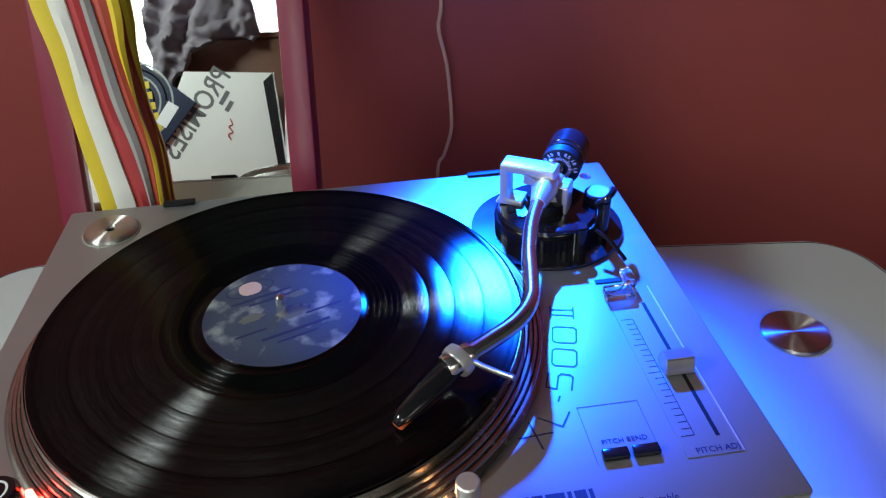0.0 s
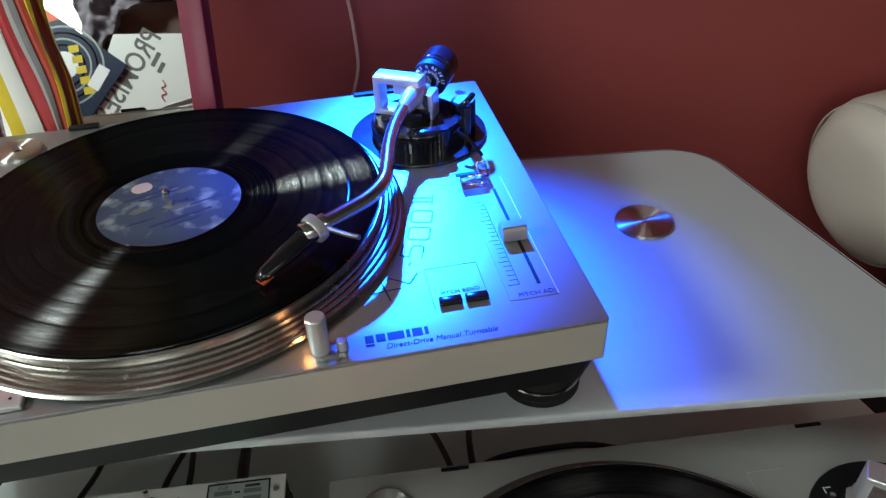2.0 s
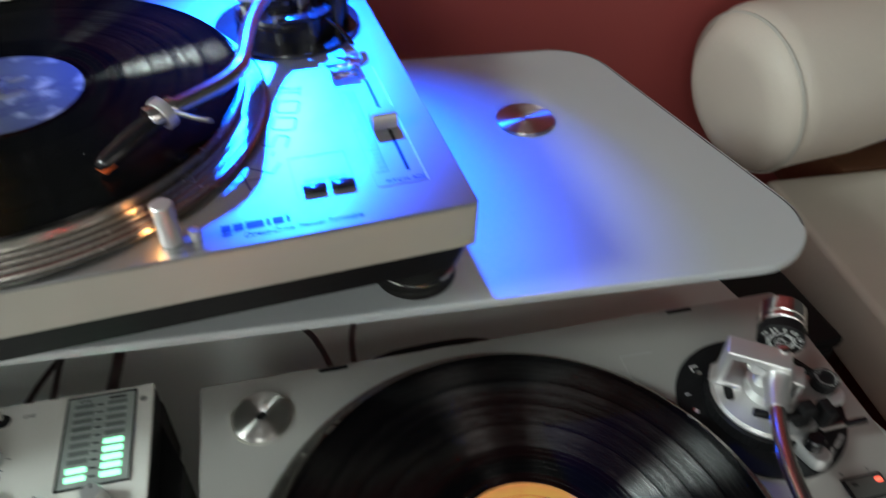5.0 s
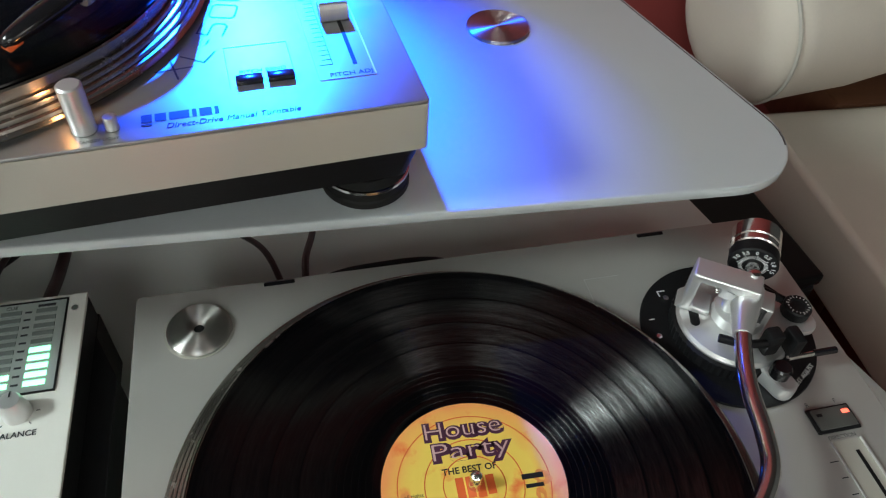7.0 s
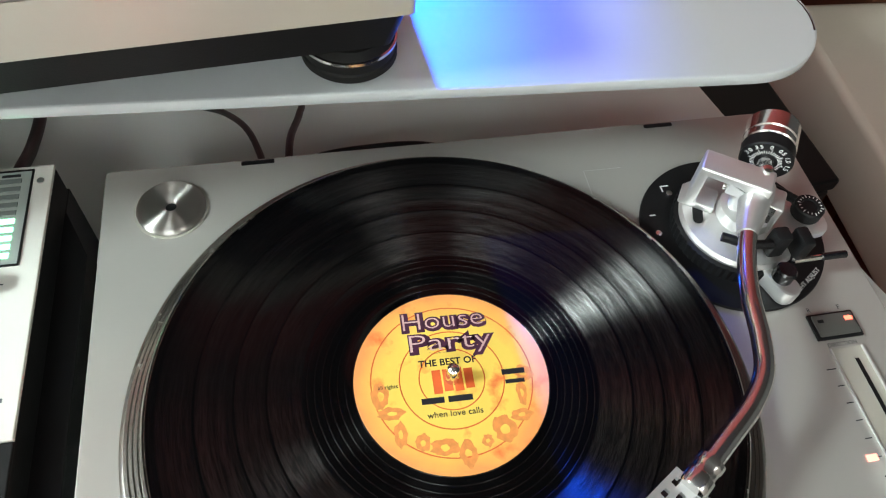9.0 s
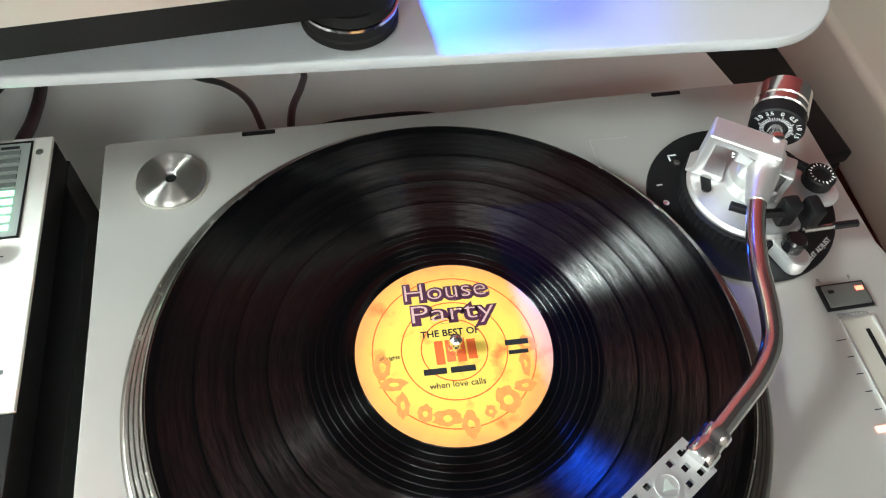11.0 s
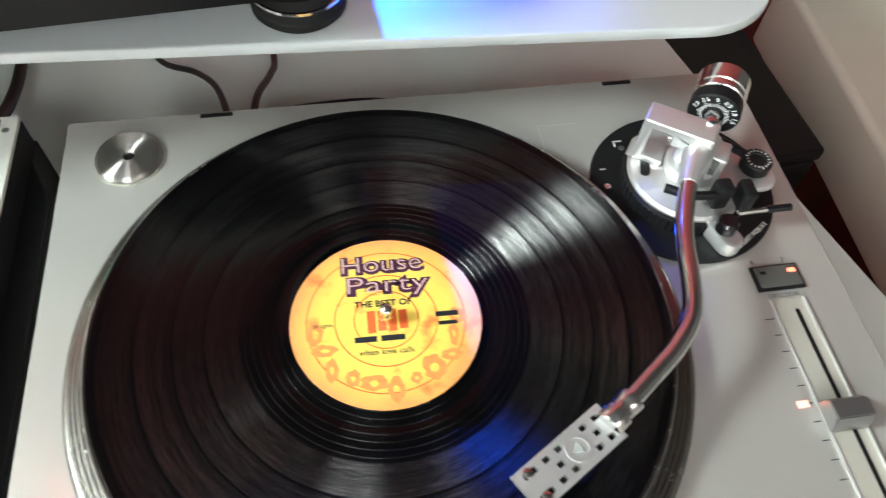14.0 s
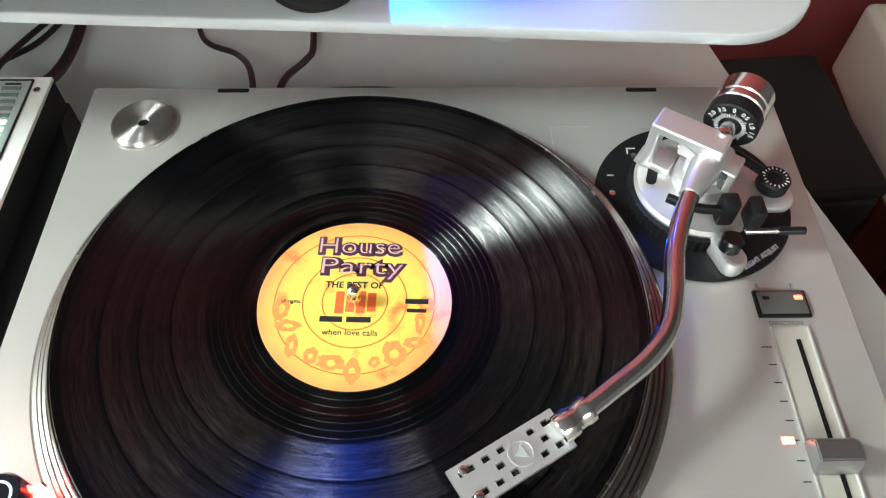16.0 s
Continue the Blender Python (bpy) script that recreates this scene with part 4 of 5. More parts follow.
# pitch slider
part("slider_panel", plate(rounded(-0.0545, -0.0225, 0.030, 0.174, 0.001, 2), 0.0001, 0.0005), SILVER_TOP, gem)
for s in ((-0.0232, -0.0224, 0.030, 0.174),):
    part("panel_edge", box(*s, 0.0002, 0.0009), SATIN, gem)
part("slider_slot", box(-0.0333, -0.0310, 0.042, 0.157, 0.0003, 0.0008), BLACK_MATT, gem)
kb = bmesh.new()
pr = [(-0.0075, 0.0012), (0.0075, 0.0012), (0.0068, 0.0075), (0.0052, 0.0095), (0.0045, 0.0118), (-0.0045, 0.0118), (-0.0052, 0.0095), (-0.0068, 0.0075)]
ends = [[kb.verts.new((x, y, z)) for y, z in pr] for x in (-0.0095, 0.0095)]
for k in range(len(pr)):
    j = (k + 1) % len(pr)
    kb.faces.new((ends[0][k], ends[0][j], ends[1][j], ends[1][k]))
kb.faces.new(ends[0])
kb.faces.new(ends[1][::-1])
bmesh.ops.recalc_face_normals(kb, faces=kb.faces)
bmesh.ops.bevel(kb, geom=kb.edges[:], offset=0.0006, segments=2, affect="EDGES")
knob_mesh = mesh_of("slider_knob", kb, KNOB_METAL)
ob = new("slider_knob", knob_mesh)
ob.parent = gem
ob.matrix_basis = pose(-0.0345, 0.0955, 0) @ Matrix.Diagonal((0.92, 1.0, 1.0, 1))
tagged(ob, "satin metal pitch slider knob")
rows = [(-0.0500 + (0.0 if k % 5 else -0.0022), 0.044 + 0.0049 * k, 0.0052 + (0.0 if k % 5 else 0.0022), 0.0005) for k in range(21)]
part("scale_print", bars(rows + [(-0.0448, 0.044, 0.0004, 0.0984)], z=0.0001), INK, gem, m=pose(0, 0, 0.0006))
letters("print", "PITCH ADJ", 0.0052, pose(-0.036, 0.0335, 0.0007), INK_BLUE, gem, "CENTER")
letters("print", "PITCH BEND", 0.0046, pose(-0.083, 0.0475, 0.0003), INK_BLUE, gem, "CENTER")
LH = 0.0150
GLYPHS = {"X": [[(-0.45, 0), (0.45, 1)], [(-0.45, 1), (0.45, 0)]], "L": [[(-0.35, 1), (-0.35, 0), (0.45, 0)]], "-": [[(-0.16, 0.5), (0.16, 0.5)]],
          "5": [[(0.42, 1), (-0.40, 1), (-0.42, 0.58), (0.30, 0.58), (0.44, 0.46), (0.44, 0.12), (0.32, 0), (-0.42, 0)]],
          "0": [[(0, 0), (0.38, 0), (0.50, 0.12), (0.50, 0.88), (0.38, 1), (-0.38, 1), (-0.50, 0.88), (-0.50, 0.12), (-0.38, 0), (0, 0)]],
          "I": [[(-0.42, 0), (0.42, 0)], [(-0.42, 1), (0.42, 1)], [(-0.18, 0.03), (-0.18, 0.97)], [(0.18, 0.03), (0.18, 0.97)]]}
for ch, x, y, a in (("X", -0.1297, 0.0580, 52), ("L", -0.1167, 0.0705, 56), ("-", -0.1100, 0.0825, 62), ("5", -0.1060, 0.0958, 70), ("0", -0.0978, 0.1152, 74), ("0", -0.0922, 0.1354, 75), ("I", -0.0880, 0.1570, 77)):
    own = bmesh.new()
    for k, line in enumerate(GLYPHS[ch]):
        stroke([(u * LH, (v - 0.5) * LH) for u, v in line], 0.0011, 0.00012 + 0.00006 * k, own)
    part("print", own, INK_BLUE, gem, "thin dark model lettering", pose(x, y, 0.0002, 0, 0, a))
for x, y, w, h in ((0.0, 0.0, 0.0052, 0.0065), (0.0066, 0.0, 0.0056, 0.0065), (0.0136, 0.0, 0.0100, 0.0065), (0.0250, 0.0, 0.0022, 0.0065), (0.0286, 0.0, 0.0062, 0.0065), (0.0362, 0.0, 0.0022, 0.0065), (0.0, -0.0028, 0.0052, 0.0016)):
    part("brand_mark", bars([(x, y, w, h)]), INK_BLUE, gem, "dark blue block of the brand mark", pose(-0.1480, 0.0135, 0.0002))
letters("print", "Direct-Drive Manual Turntable", 0.0060, pose(-0.1365, 0.0085, 0.0002), INK_BLUE, gem, shear=0.25, wide=0.90)
letters("print", "TARGET LIGHT", 0.0028, pose(-0.168, 0.0045, 0.0002), INK_GREY, gem, "CENTER")
# pitch bend panel
for s in ((-0.1020, -0.0665, 0.0738, 0.0742), (-0.1022, -0.1018, 0.0330, 0.0742), (-0.0667, -0.0663, 0.0330, 0.0742)):
    part("panel_line", box(*s, 0.0001, 0.0003), INK_GREY, gem)
for x in (-0.0985, -0.0815):
    own = box(x, x + 0.0145, 0.0345, 0.0410, 0.0002, 0.0036, 0.0008)
    part("button", own, BLACK_GLOSS, gem, "black pitch bend button")
# target light post, small button, start button, clear lens light
post = part("target_light", lathe([(0, 0.0005), (0.0060, 0.0005), (0.0060, 0.0262), (0.0052, 0.0270), (0, 0.0270)], 36), SATIN, gem, "brushed metal target light post", pose(-0.1745, 0.0145, 0))
part("small_button", lathe([(0, 0.0003), (0.0034, 0.0003), (0.0034, 0.0070), (0.0028, 0.0076), (0, 0.0076)], 24), SATIN, gem, m=pose(-0.1615, 0.0130, 0))
part("start_button", box(-0.440, -0.338, 0.006, 0.030, 0.0004, 0.0042, 0.0012), SATIN, gem, "flat start button")
for x in (-0.345, -0.353):
    part("button_dot", lathe([(0, 0.0042), (0.0009, 0.0042), (0.0009, 0.0046), (0, 0.0046)], 12), BLACK_MATT, gem, m=pose(x, 0.013, 0))
strobe = part("strobe_housing", lathe([(0, 0.0004), (0.0110, 0.0004), (0.0110, 0.020), (0.0095, 0.0225), (0, 0.0225)], 40), BLACK_GLOSS, gem, "black strobe housing", pose(-0.4040, 0.0490, 0))
part("strobe_ring", lathe([(0.0055, 0.0224), (0.0066, 0.0224), (0.0066, 0.0228), (0.0055, 0.0228)], 32, closed=True), INK_WHITE, strobe)
part("strobe_lamp", box(0.0085, 0.0125, 0.0000, 0.0080, 0.0030, 0.0120, 0.0008), STROBE, strobe, "lit red strobe lamp")
part("lamp_lens", lathe([(0, 0.0060), (0.0018, 0.0060), (0.0014, 0.0068), (0, 0.0070)], 16), WARM_LENS, post, "warm lamp lens", axis((0, 0, 0.016), (-0.5, 0.45, 0.006)))
part("light_slot", box(-0.0565, -0.0375, 0.1825, 0.1865, 0.0002, 0.0008), BLACK_MATT, gem)
clip = bmesh.new()
box(-0.0560, -0.0360, 0.1600, 0.1720, 0.0012, 0.0075, 0.0015, bm=clip)
box(-0.0400, -0.0320, 0.1690, 0.1860, 0.0040, 0.0110, 0.0020, bm=clip)
part("stylus_light", clip, CLEAR, gem, "clear plastic stylus light")
part("stylus_light_wire", tube([(-0.052, 0.165, 0.004), (-0.044, 0.168, 0.005), (-0.038, 0.176, 0.007)], 0.0006, 8), CHROME, gem)

# lower turntable
low = deck(LOW, "warm silver direct-drive turntable playing a record on the desk", 0.0, 0.458, -0.352, 0.0, SILVER_LOW, SILVER_SIDE, DESK_Z - 0.943 + 0.0003)
platter(low, 0.1870, -0.1810, 0.0205, "ridged metal platter rim")
adapter(low, 0.0410, -0.0350)
rec2, lab2 = record(LOW @ pose(0.1870, -0.1810, 0.0195, 0, 0, -2), LABEL_YELLOW, "black vinyl record with a worn yellow and orange label")
for word, x, y, span in (("House", 0.0, 0.0335, 0.046), ("Party", 0.002, 0.0205, 0.046)):
    letters("print", word, 0.0145, pose(x, y, 0.0019), INK_PURPLE, lab2, "CENTER", label="purple outlined title lettering", fat=0.0011, span=span)
    letters("print", word, 0.0145, pose(x - 0.0004, y + 0.0005, 0.00208), INK_PALE, lab2, "CENTER", label="pale fill of the title", fat=-0.00025, span=span - 0.003)
letters("print", "THE BEST OF", 0.0052, pose(-0.001, 0.0095, 0.0019), INK, lab2, "CENTER", fat=0.0001)
part("print", bars([(-0.017 + 0.0135 * k, -0.0125, 0.0125 if k else 0.0115, 0.0032) for k in range(2)]), INK, lab2, "black line of print as bars", m=pose(0, 0, 0.0019))
letters("print", "when love calls", 0.0046, pose(-0.001, -0.0185, 0.0019), INK, lab2, "CENTER")
letters("print", "all rights", 0.0030, pose(-0.038, -0.0010, 0.0019), INK, lab2)
part("print", bars([(0.026, -0.001, 0.012, 0.0030), (0.027, -0.006, 0.010, 0.0022)]), INK, lab2, m=pose(0, 0, 0.0019))
part("print", bars([(-0.010, -0.0075, 0.0045, 0.013), (-0.0045, -0.0065, 0.0045, 0.012), (0.0010, -0.0070, 0.0045, 0.013), (0.0065, -0.0060, 0.0045, 0.011)]), INK_ORANGE, lab2, "faded orange stamp", m=pose(0, 0, 0.00183))
for r in (0.0165, 0.0265, 0.0410):
    part("print", lathe([(r, 0), (r + 0.0006, 0), (r + 0.0006, 0.0001), (r, 0.0001)], 80, closed=True), INK_ORANGE, lab2, "thin orange ring", pose(0, 0, 0.00182))
for k in range(11):
    a = radians(188 + 17 * k)
    own = lathe([(0.0016, 0), (0.0046, 0), (0.0046, 0.0001), (0.0016, 0.0001)], 22, closed=True)
    for v in own.verts:
        q = Vector((v.co.x, v.co.y, 0)) * 420 + Vector((0, 5.3 * k, 0))
        v.co.x, v.co.y = v.co.x * (1 + 0.5 * noise.noise(q)), v.co.y * (1.1 + 0.5 * noise.noise(q + Vector((9, 0, 0))))
    part("print", own, INK_SMUDGE, lab2, "faded orange blot", pose((0.0375 + 0.002 * math.sin(4.1 * k)) * math.cos(a), (0.0375 + 0.002 * math.sin(4.1 * k)) * math.sin(a), 0.00186) @ Matrix.Diagonal((1 + 0.45 * math.sin(1.9 * k), 1 + 0.4 * math.cos(2.7 * k), 1, 1)))
lline = [(0.394, -0.086, 0.040), (0.3845, -0.100, 0.040), (0.3705, -0.121, 0.0405), (0.3590, -0.143, 0.041), (0.3505, -0.166, 0.0415), (0.3455, -0.190, 0.0415), (0.3390, -0.2095, 0.041), (0.3260, -0.2250, 0.040), (0.3070, -0.2395, 0.039), (0.2895, -0.2525, 0.038)]
lbase, larm, lturn = tonearm(low, (0.3845, -0.100), lline, lline[-1], (0.24, -0.28, 0.03), ((0.3990, -0.0790), (0.4150, -0.0540), 0.043), False, BLACK_MATT, 0.028)
# perforated headshell
hx = (Vector((0.2390, -0.2825)) - Vector((0.2895, -0.2525))).normalized()
hang = math.degrees(math.atan2(hx.y, hx.x))
hm = pose(0.2895, -0.2525, 0.0345, 0, 0, hang)
cells = [(x, y) for x in range(14) for y in range(7)]
holes = {(1, 1), (1, 5), (3, 1), (3, 5), (7, 1), (7, 5), (9, 1), (9, 5), (8, 3), (2, 3), (11, 1), (11, 5), (12, 1), (12, 5)}
hb = bmesh.new()
vs = {}
for x in range(15):
    for y in range(8):
        vs[x, y] = hb.verts.new((0.0060 + 0.0550 * x / 14, -0.0100 + 0.0200 * y / 7, 0))
for x, y in cells:
    if (x, y) not in holes:
        hb.faces.new((vs[x, y], vs[x + 1, y], vs[x + 1, y + 1], vs[x, y + 1]))
up = bmesh.ops.extrude_face_region(hb, geom=hb.faces[:])
for v in up["geom"]:
    if isinstance(v, bmesh.types.BMVert):
        v.co.z = 0.0030
hs = part("headshell", hb, SATIN, larm, "perforated silver headshell", hm, 20)
part("badge", lathe([(0.0050, 0.003), (0.0062, 0.003), (0.0062, 0.0036), (0.0050, 0.0036)], 40, closed=True), SATIN, hs, "raised ring badge", pose(0.0285, 0, 0))
part("badge_mark", lathe([(0, 0.0030), (0.0035, 0.0030), (0.0035, 0.0035), (0, 0.0035)], 3), GREY_PANEL, hs, m=pose(0.0285, 0, 0))
part("cartridge", box(0.030, 0.056, -0.0078, 0.0078, -0.0150, -0.0002, 0.0015), BLACK_GLOSS, hs, "black cartridge below the shell")
part("stylus", tube([(0.050, 0, -0.0140), (0.055, 0, -0.0160), (0.058, 0, -0.0172)], 0.0006, 8), CHROME, hs)
for y in (-0.0064, 0.0064):
    part("screw", lathe([(0, 0.0026), (0.0022, 0.0026), (0.0022, 0.0042), (0.0015, 0.0046), (0, 0.0046)], 18), CHROME, hs, m=pose(0.0545, y, 0))
part("finger_lift", tube([(0.0520, 0.0085, 0.0018), (0.0530, 0.0160, 0.0012), (0.0540, 0.0240, 0.0016), (0.0548, 0.0310, 0.0034)], 0.0012, 8), SATIN, hs, "thin finger lift")
part("shell_plug", lathe([(0, 0), (0.0045, 0), (0.0045, 0.012), (0, 0.012)], 20), CHROME, hs, m=axis((-0.004, 0, 0.0015), (0.01, 0, 0.0015)))
# anti-skating bracket and dial, lift, lever, rest
part("side_bracket", moved(plate(rounded(-0.004, 0.052, -0.010, 0.010, 0.009, 8), 0.0140, 0.0190, 0.001), pose(0, 0, 0, 0, 0, 0)), SATIN, lbase, "satin bracket", pose(0, -0.010, 0))
skd = part("anti_skate_dial", lathe([(0, 0.019), (0.0088, 0.019), (0.0092, 0.0202), (0.0092, 0.0262), (0.0084, 0.0272), (0.0050, 0.0272), (0.0046, 0.0262), (0, 0.0262)], 40), BLACK_MATT, lbase, "black anti-skating dial", pose(0.0405, -0.004, 0))
tk = bmesh.new()
for k in range(18):
    moved(box(-0.00025, 0.00025, 0.0060, 0.0072 if k % 3 else 0.0080, 0.0272, 0.0274), Matrix.Rotation(radians(20 * k), 4, "Z"), tk)
part("scale_print", tk, INK_WHITE, skd)
part("curved_bar", tube([(0.012, 0.022, 0.024), (0.022, 0.017, 0.024), (0.029, 0.009, 0.025), (0.034, 0.002, 0.026)], 0.0028, 10), BLACK_MATT, lbase)
part("lift_arm", moved(plate(rounded(-0.007, 0.007, -0.020, 0.010, 0.0068, 8), 0.0032, 0.0150, 0.002), pose(0.006, -0.038, 0, 0, 0, 18)), SATIN, lbase, "satin lift arm")
part("lift_cap", lathe([(0, 0.015), (0.0062, 0.015), (0.0062, 0.022), (0.005, 0.0235), (0, 0.0235)], 28), BLACK_GLOSS, lbase, m=pose(0.008, -0.044, 0))
part("lift_platform", tube([(-0.026, -0.020, 0.0290), (-0.012, -0.028, 0.030), (0.004, -0.030, 0.030)], 0.0028, 10), BLACK_MATT, lbase)
part("arm_rest", box(0.001, 0.011, -0.033, -0.023, 0.019, 0.038, 0.002), BLACK_MATT, lbase)
part("arm_rest", box(0.018, 0.026, -0.036, -0.022, 0.014, 0.034, 0.002), BLACK_MATT, lbase)
part("lift_lever", tube([(0.018, -0.036, 0.018), (0.030, -0.036, 0.0185), (0.042, -0.036, 0.019)], 0.0017, 10), CHROME, lbase)
part("lever_knob", tube([(0.036, -0.036, 0.0187), (0.044, -0.0362, 0.0192), (0.051, -0.0365, 0.0196)], 0.0024, 12), BLACK_GLOSS, lbase)
for k in range(3):
    part("screw", lathe([(0, 0.003), (0.0022, 0.003), (0.0020, 0.0040), (0, 0.0042)], 16), CHROME, lbase, m=pose(*((-0.048, 0.004, 0), (-0.030, 0.034, 0), (0.010, -0.052, 0))[k]))
letters("print", "HEIGHT ADJUST", 0.0042, pose(0.030, -0.0435, 0.0031, 0, 0, 33), INK_WHITE, lbase, "CENTER")
part("print", bars([(-0.034, 0.040, 0.006, 0.0010), (-0.034, 0.036, 0.0010, 0.005), (-0.049, 0.018, 0.004, 0.0008)]), INK_WHITE, lbase, m=pose(0, 0, 0.0031))
# hinge pockets, direction switch, pitch slider
for x in (0.094, 0.3705):
    part("hinge_pocket", plate(rounded(x - 0.0105, x + 0.0105, -0.0050, -0.0018, 0.0008, 2), 0.0001, 0.0005), BLACK_MATT, low, "black hinge slot")
sw = part("direction_switch", box(0.4045, 0.4340, -0.1815, -0.1645, 0.0002, 0.0022, 0.0008), BLACK_MATT, low, "black framed direction switch")
part("rocker", box(0.4062, 0.4323, -0.1800, -0.1660, 0.0022, 0.0036, 0.0008), ROCKER, sw, "grey rocker")
part("indicator", box(0.4260, 0.4305, -0.1715, -0.1690, 0.0036, 0.0040), LED_RED, sw, "lit red indicator")
part("indicator", box(0.4085, 0.4120, -0.1715, -0.1695, 0.0036, 0.0040), BLACK_MATT, sw)
letters("print", "R", 0.0044, pose(0.4090, -0.1610, 0.0002), INK_GREY, low, "CENTER")
letters("print", "F", 0.0044, pose(0.4285, -0.1610, 0.0002), INK_GREY, low, "CENTER")
letters("print", "DIRECTION", 0.0036, pose(0.4190, -0.1845, 0.0002), INK_GREY, low, "CENTER")
part("slider_bed", box(0.4095, 0.4300, -0.3260, -0.1870, 0.0001, 0.0006), SILVER_SIDE, low, "recessed slider bed")
part("bed_edge", box(0.4288, 0.4302, -0.3260, -0.1870, 0.0002, 0.0022, 0.0004), SATIN, low)
part("bed_edge", box(0.4090, 0.4098, -0.3260, -0.1870, 0.0002, 0.0014), SATIN, low)
part("slider_slot", box(0.4213, 0.4236, -0.3200, -0.1945, 0.0005, 0.0010), BLACK_MATT, low)
ob = new("slider_knob", knob_mesh)
ob.parent = low
ob.matrix_basis = pose(0.4190, -0.2590, 0.0) @ Matrix.Diagonal((1.15, 1.1, 1.1, 1))
tagged(ob, "satin metal pitch slider knob")
part("scale_print", bars([(0.4030 - (0.0 if k % 5 else 0.0015), -0.199 - 0.0102 * k, 0.0042 + (0.0 if k % 5 else 0.0015), 0.0006) for k in range(13)]), INK, low, m=pose(0, 0, 0.0002))
part("pitch_indicator", box(0.3985, 0.4045, -0.2515, -0.2480, 0.0002, 0.0008), LED_SALMON, low, "lit red pitch indicator")
part("top_mark", bars([(0.305, -0.038, 0.026, 0.0003), (0.305, -0.058, 0.0003, 0.020)]), SATIN, low, m=pose(0, 0, 0.0002))
strobe = part("strobe_housing", lathe([(0, 0.0004), (0.0110, 0.0004), (0.0110, 0.020), (0.0095, 0.0225), (0, 0.0225)], 40), BLACK_GLOSS, low, "black strobe housing", pose(0.0365, -0.2785, 0))
part("strobe_ring", lathe([(0.0055, 0.0224), (0.0066, 0.0224), (0.0066, 0.0228), (0.0055, 0.0228)], 32, closed=True), INK_WHITE, strobe)
part("strobe_lamp", box(0.0085, 0.0125, 0.0000, 0.0080, 0.0030, 0.0120, 0.0008), STROBE, strobe, "lit red strobe lamp")
part("start_button", box(0.012, 0.100, -0.348, -0.328, 0.0004, 0.0042, 0.0012), SATIN, low, "flat start button")

# ---- mixer ----
MIX = pose(-0.2195, 0.0545, 0.941, 0, 0, -4.6)     # back right corner of its face
mixer = thing("mixer", MIX, "white-faced audio mixer with black sides and green level meters", "mixer")
part("face", box(-0.250, 0.0, -0.1830, 0.0, -0.0030, 0.0, 0.0006), FACE_WHITE, mixer, "white enamelled face plate")
part("front_face", box(-0.250, 0.0, -0.30, -0.1835, -0.0040, -0.0010, 0.0006), BLACK_MATT, mixer, "black front panel")
own = plate([(0.002, 0.0), (-0.018, 0.0), (-0.055, 0.016), (-0.31, 0.016), (-0.31, -0.25), (0.002, -0.25)], -0.0885, -0.026, 0.001)
part("lower_body", own, BLACK_MATT, mixer, "black lower body", Matrix(((0, 1, 0, 0), (1, 0, 0, 0), (0, 0, 1, 0), (0, 0, 0, 1))))
part("upper_body", box(-0.2495, -0.0005, -0.2995, -0.0005, -0.0262, -0.0042), BLACK_MATT, mixer, "black upper body")
meter = part("meter_panel", box(-0.0560, -0.0120, -0.0760, -0.0040, 0.0, 0.0006), GREY_PANEL, mixer, "grey level meter window")
for s in ((-0.0570, -0.0110, -0.0045, -0.0035), (-0.0570, -0.0110, -0.0765, -0.0755), (-0.0570, -0.0560, -0.0765, -0.0035), (-0.0120, -0.0110, -0.0765, -0.0035)):
    part("meter_border", box(*s, 0.0002, 0.0012), BLACK_MATT, meter)
for k in range(10):
    for x, lit in ((-0.0515, k >= 8), (-0.0300, k >= 5)):
        part("meter_lamp", box(x, x + 0.0125, -0.0140 - 0.0063 * k, -0.0105 - 0.0063 * k, 0.0005, 0.0012), LED_GREEN if lit else LED_OFF, meter, "lit green lamp" if lit else "")
letters("print", "CUE", 0.0038, pose(-0.0455, -0.0075, 0.0008), INK, meter, "CENTER")
part("print", bars([(-0.0295, -0.0088, 0.011, 0.0022)] + [(-0.0370, -0.0130 - 0.0063 * k, 0.0042, 0.0015) for k in range(10)]), INK, meter, m=pose(0, 0, 0.0007))
part("screw", lathe([(0, 0), (0.0024, 0), (0.0022, 0.0008), (0, 0.0010)], 20), CHROME, mixer, m=pose(-0.0065, -0.0130, 0))


def knob_on(x, y, r=0.0075):
    k = part("knob", lathe([(0, 0.0002), (r * 1.12, 0.0002), (r * 1.08, 0.002), (r * 0.86, 0.013), (r * 0.76, 0.0145), (0, 0.0145)], 32), SATIN, mixer, "satin metal knob", pose(x, y, 0))
    part("pointer", box(-0.0004, 0.0004, 0.002, r * 0.74, 0.0145, 0.0149), INK, k)
    arc = bmesh.new()
    for a in (-135, -90, 0, 90, 135):
        moved(box(-0.0003, 0.0003, r * 1.35, r * 1.65, 0.0001, 0.0003), Matrix.Rotation(radians(a), 4, "Z"), arc)
    part("scale_print", arc, INK, k)


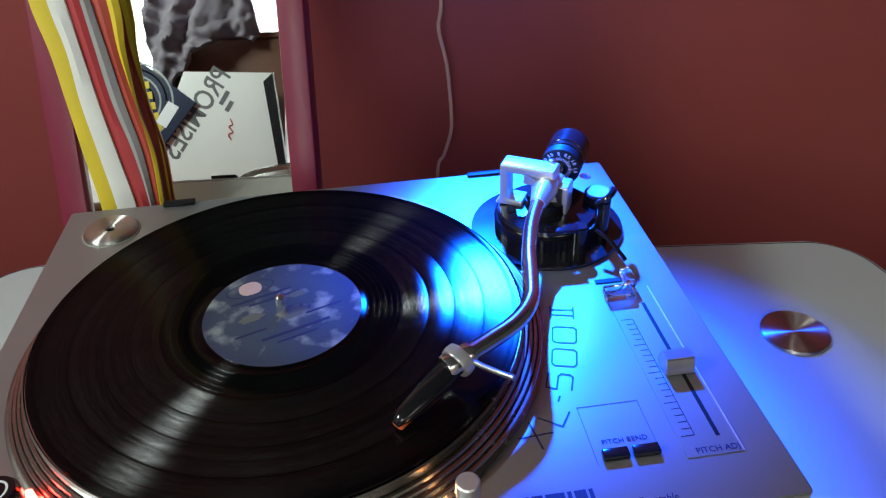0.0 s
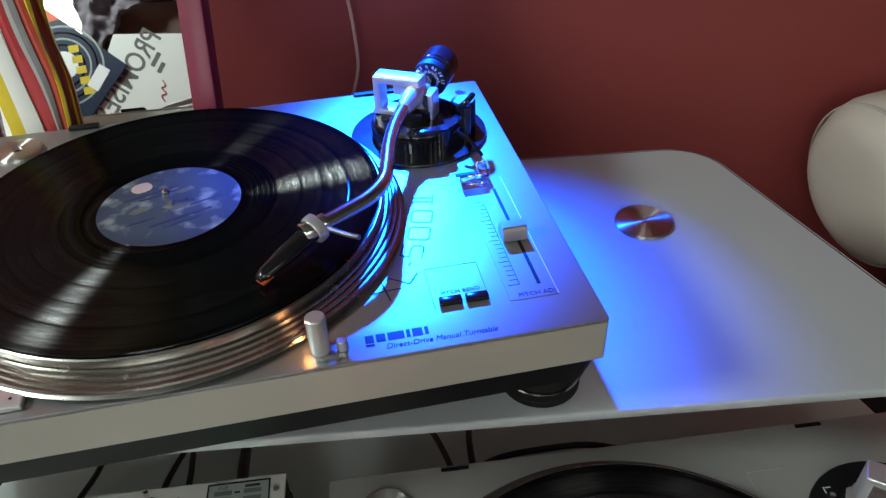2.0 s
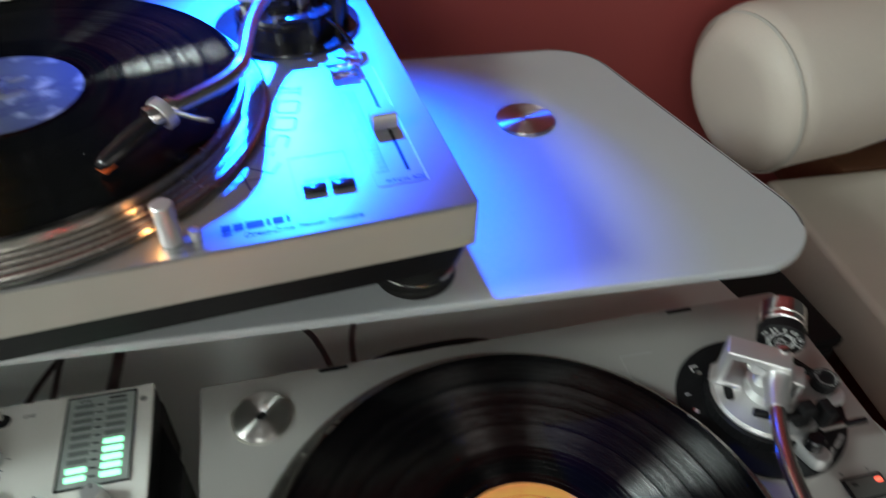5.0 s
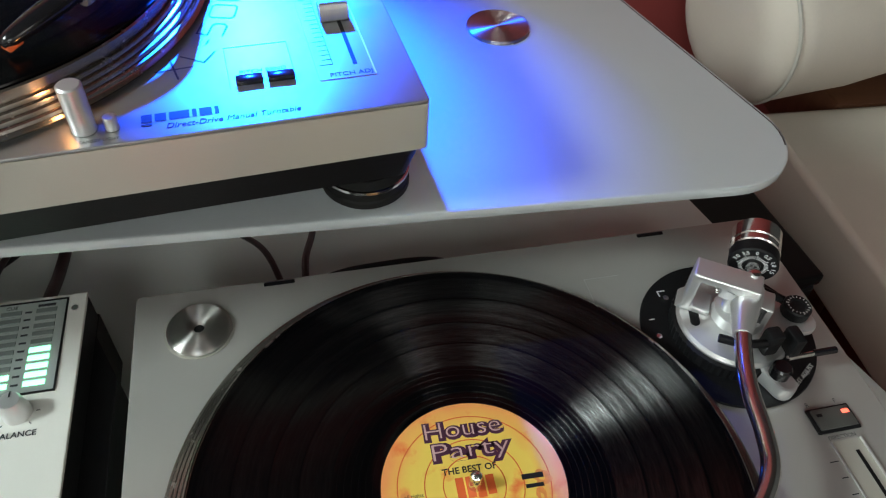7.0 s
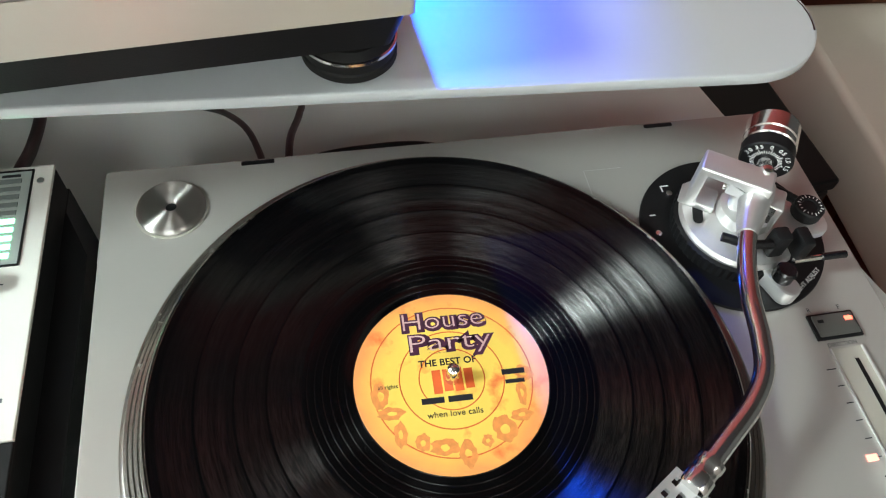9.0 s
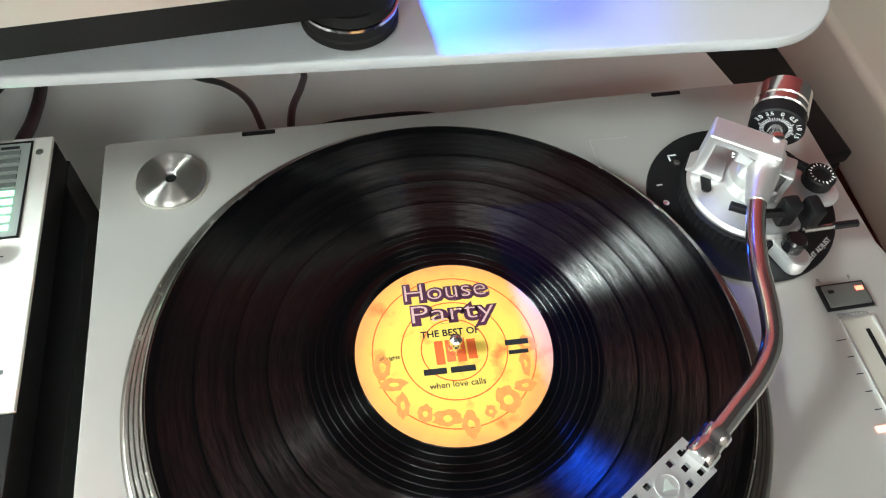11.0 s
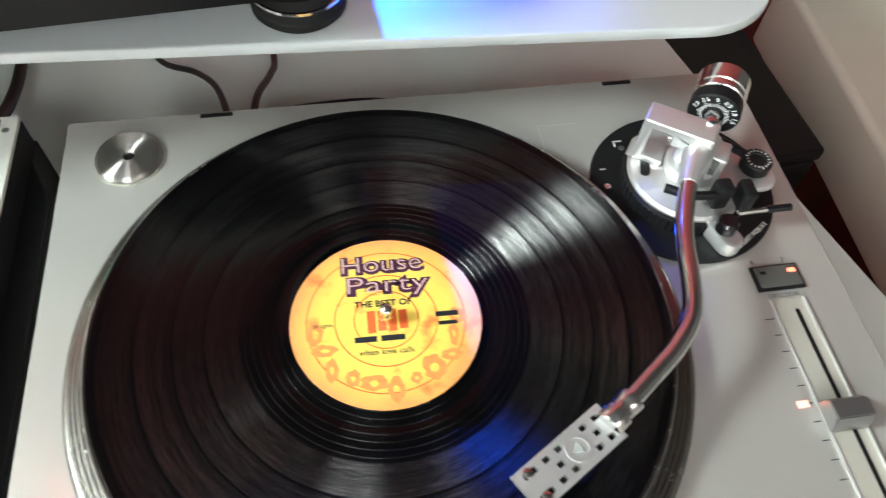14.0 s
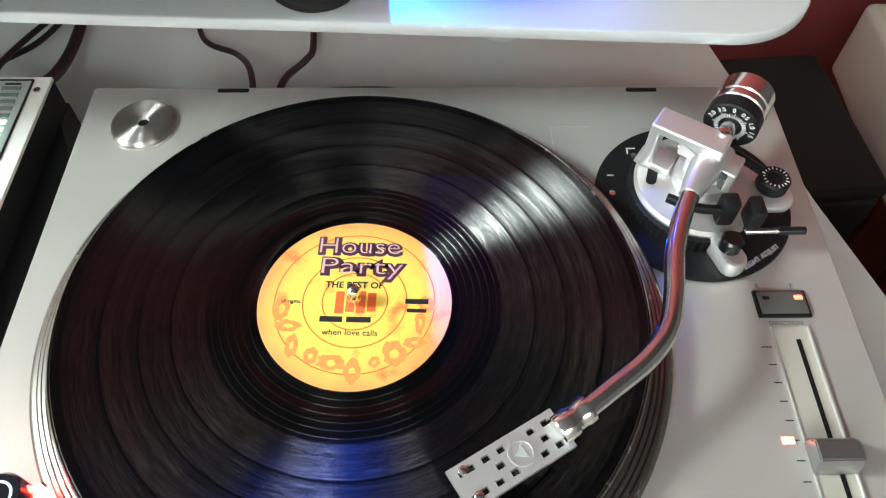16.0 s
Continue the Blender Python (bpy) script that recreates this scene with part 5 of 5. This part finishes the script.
for x, y in ((-0.0300, -0.0885), (-0.0620, -0.0905), (-0.1000, -0.0760), (-0.1000, -0.0440), (-0.1350, -0.0760), (-0.1350, -0.0440), (-0.1700, -0.0760)):
    knob_on(x, y)
letters("print", "BALANCE", 0.0052, pose(-0.0290, -0.1035, 0.0003), INK, mixer, "CENTER", fat=0.00008)
part("print", bars([(-0.068, -0.1055, 0.012, 0.0030), (-0.110, -0.0905, 0.018, 0.0028), (-0.110, -0.0585, 0.018, 0.0028), (-0.145, -0.0905, 0.018, 0.0028)]), INK, mixer, m=pose(0, 0, 0.0002))
letters("print", "PHONO", 0.0038, pose(-0.1175, -0.0085, 0.0003), INK_GREY, mixer, "CENTER")
letters("print", "LINE", 0.0038, pose(-0.0810, -0.0120, 0.0003), INK_GREY, mixer, "CENTER")
for x in (-0.098, -0.158):
    tg = part("toggle_switch", lathe([(0, 0.0002), (0.0052, 0.0002), (0.0052, 0.0010), (0.0036, 0.0014), (0, 0.0014)], 28), BLACK_MATT, mixer, "black toggle plate with metal lever", pose(x, -0.0130, 0))
    part("lever", tube([(0, 0, 0), (0, 0.0006, 0.006), (0.0003, 0.0014, 0.013)], 0.0018, 12), CHROME, tg)
part("slider_print", bars([(-0.060, -0.150, 0.040, 0.0010), (-0.060, -0.162, 0.052, 0.0024)]), INK_GREY, mixer, m=pose(0, 0, 0.0002))
part("screw", lathe([(0, 0), (0.0024, 0), (0.0022, 0.0008), (0, 0.0010)], 20), CHROME, mixer, m=pose(-0.016, -0.1990, -0.0008))

# ---- cables ----


def cable(points, r, label):
    return lone("cable", tube(points, r, 12), CABLE, Matrix.Identity(4), label, "cable", "cables on the desk")


cable([(-0.165, 0.255, 0.856), (-0.150, 0.190, 0.858), (-0.118, 0.158, 0.866), (-0.100, 0.115, 0.885), (-0.092, 0.062, 0.900), (-0.094, 0.048, 0.905)], 0.0026, "thin black cable lying on the desk")
cable([(-0.056, 0.262, 0.856), (-0.053, 0.175, 0.858), (-0.058, 0.140, 0.870), (-0.070, 0.090, 0.895), (-0.076, 0.045, 0.905)], 0.0029, "black power cable lying on the desk")
cable([(-0.082, 0.050, 0.900), (-0.055, 0.050, 0.915), (-0.020, 0.047, 0.920), (0.020, 0.043, 0.919), (0.055, 0.034, 0.909), (0.062, 0.027, 0.900)], 0.0026, "black cable arching behind the deck")
cable([(-0.262, 0.300, 0.858), (-0.261, 0.200, 0.860), (-0.264, 0.150, 0.866), (-0.262, 0.100, 0.890), (-0.258, 0.062, 0.905)], 0.0048, "thick black cable from the mixer")
cable([(-0.270, 0.245, 0.858), (-0.293, 0.195, 0.860), (-0.315, 0.160, 0.868), (-0.326, 0.110, 0.885), (-0.324, 0.066, 0.905)], 0.0026, "thin black cable from the mixer")
cable([(-0.276, 0.250, 0.858), (-0.296, 0.200, 0.866), (-0.308, 0.160, 0.872), (-0.306, 0.110, 0.888), (-0.304, 0.066, 0.905)], 0.0026, "thin black cable from the mixer")
cable([(-0.390, 0.260, 0.858), (-0.392, 0.170, 0.862), (-0.396, 0.110, 0.885), (-0.398, 0.066, 0.905)], 0.0026, "thin black cable from the mixer")
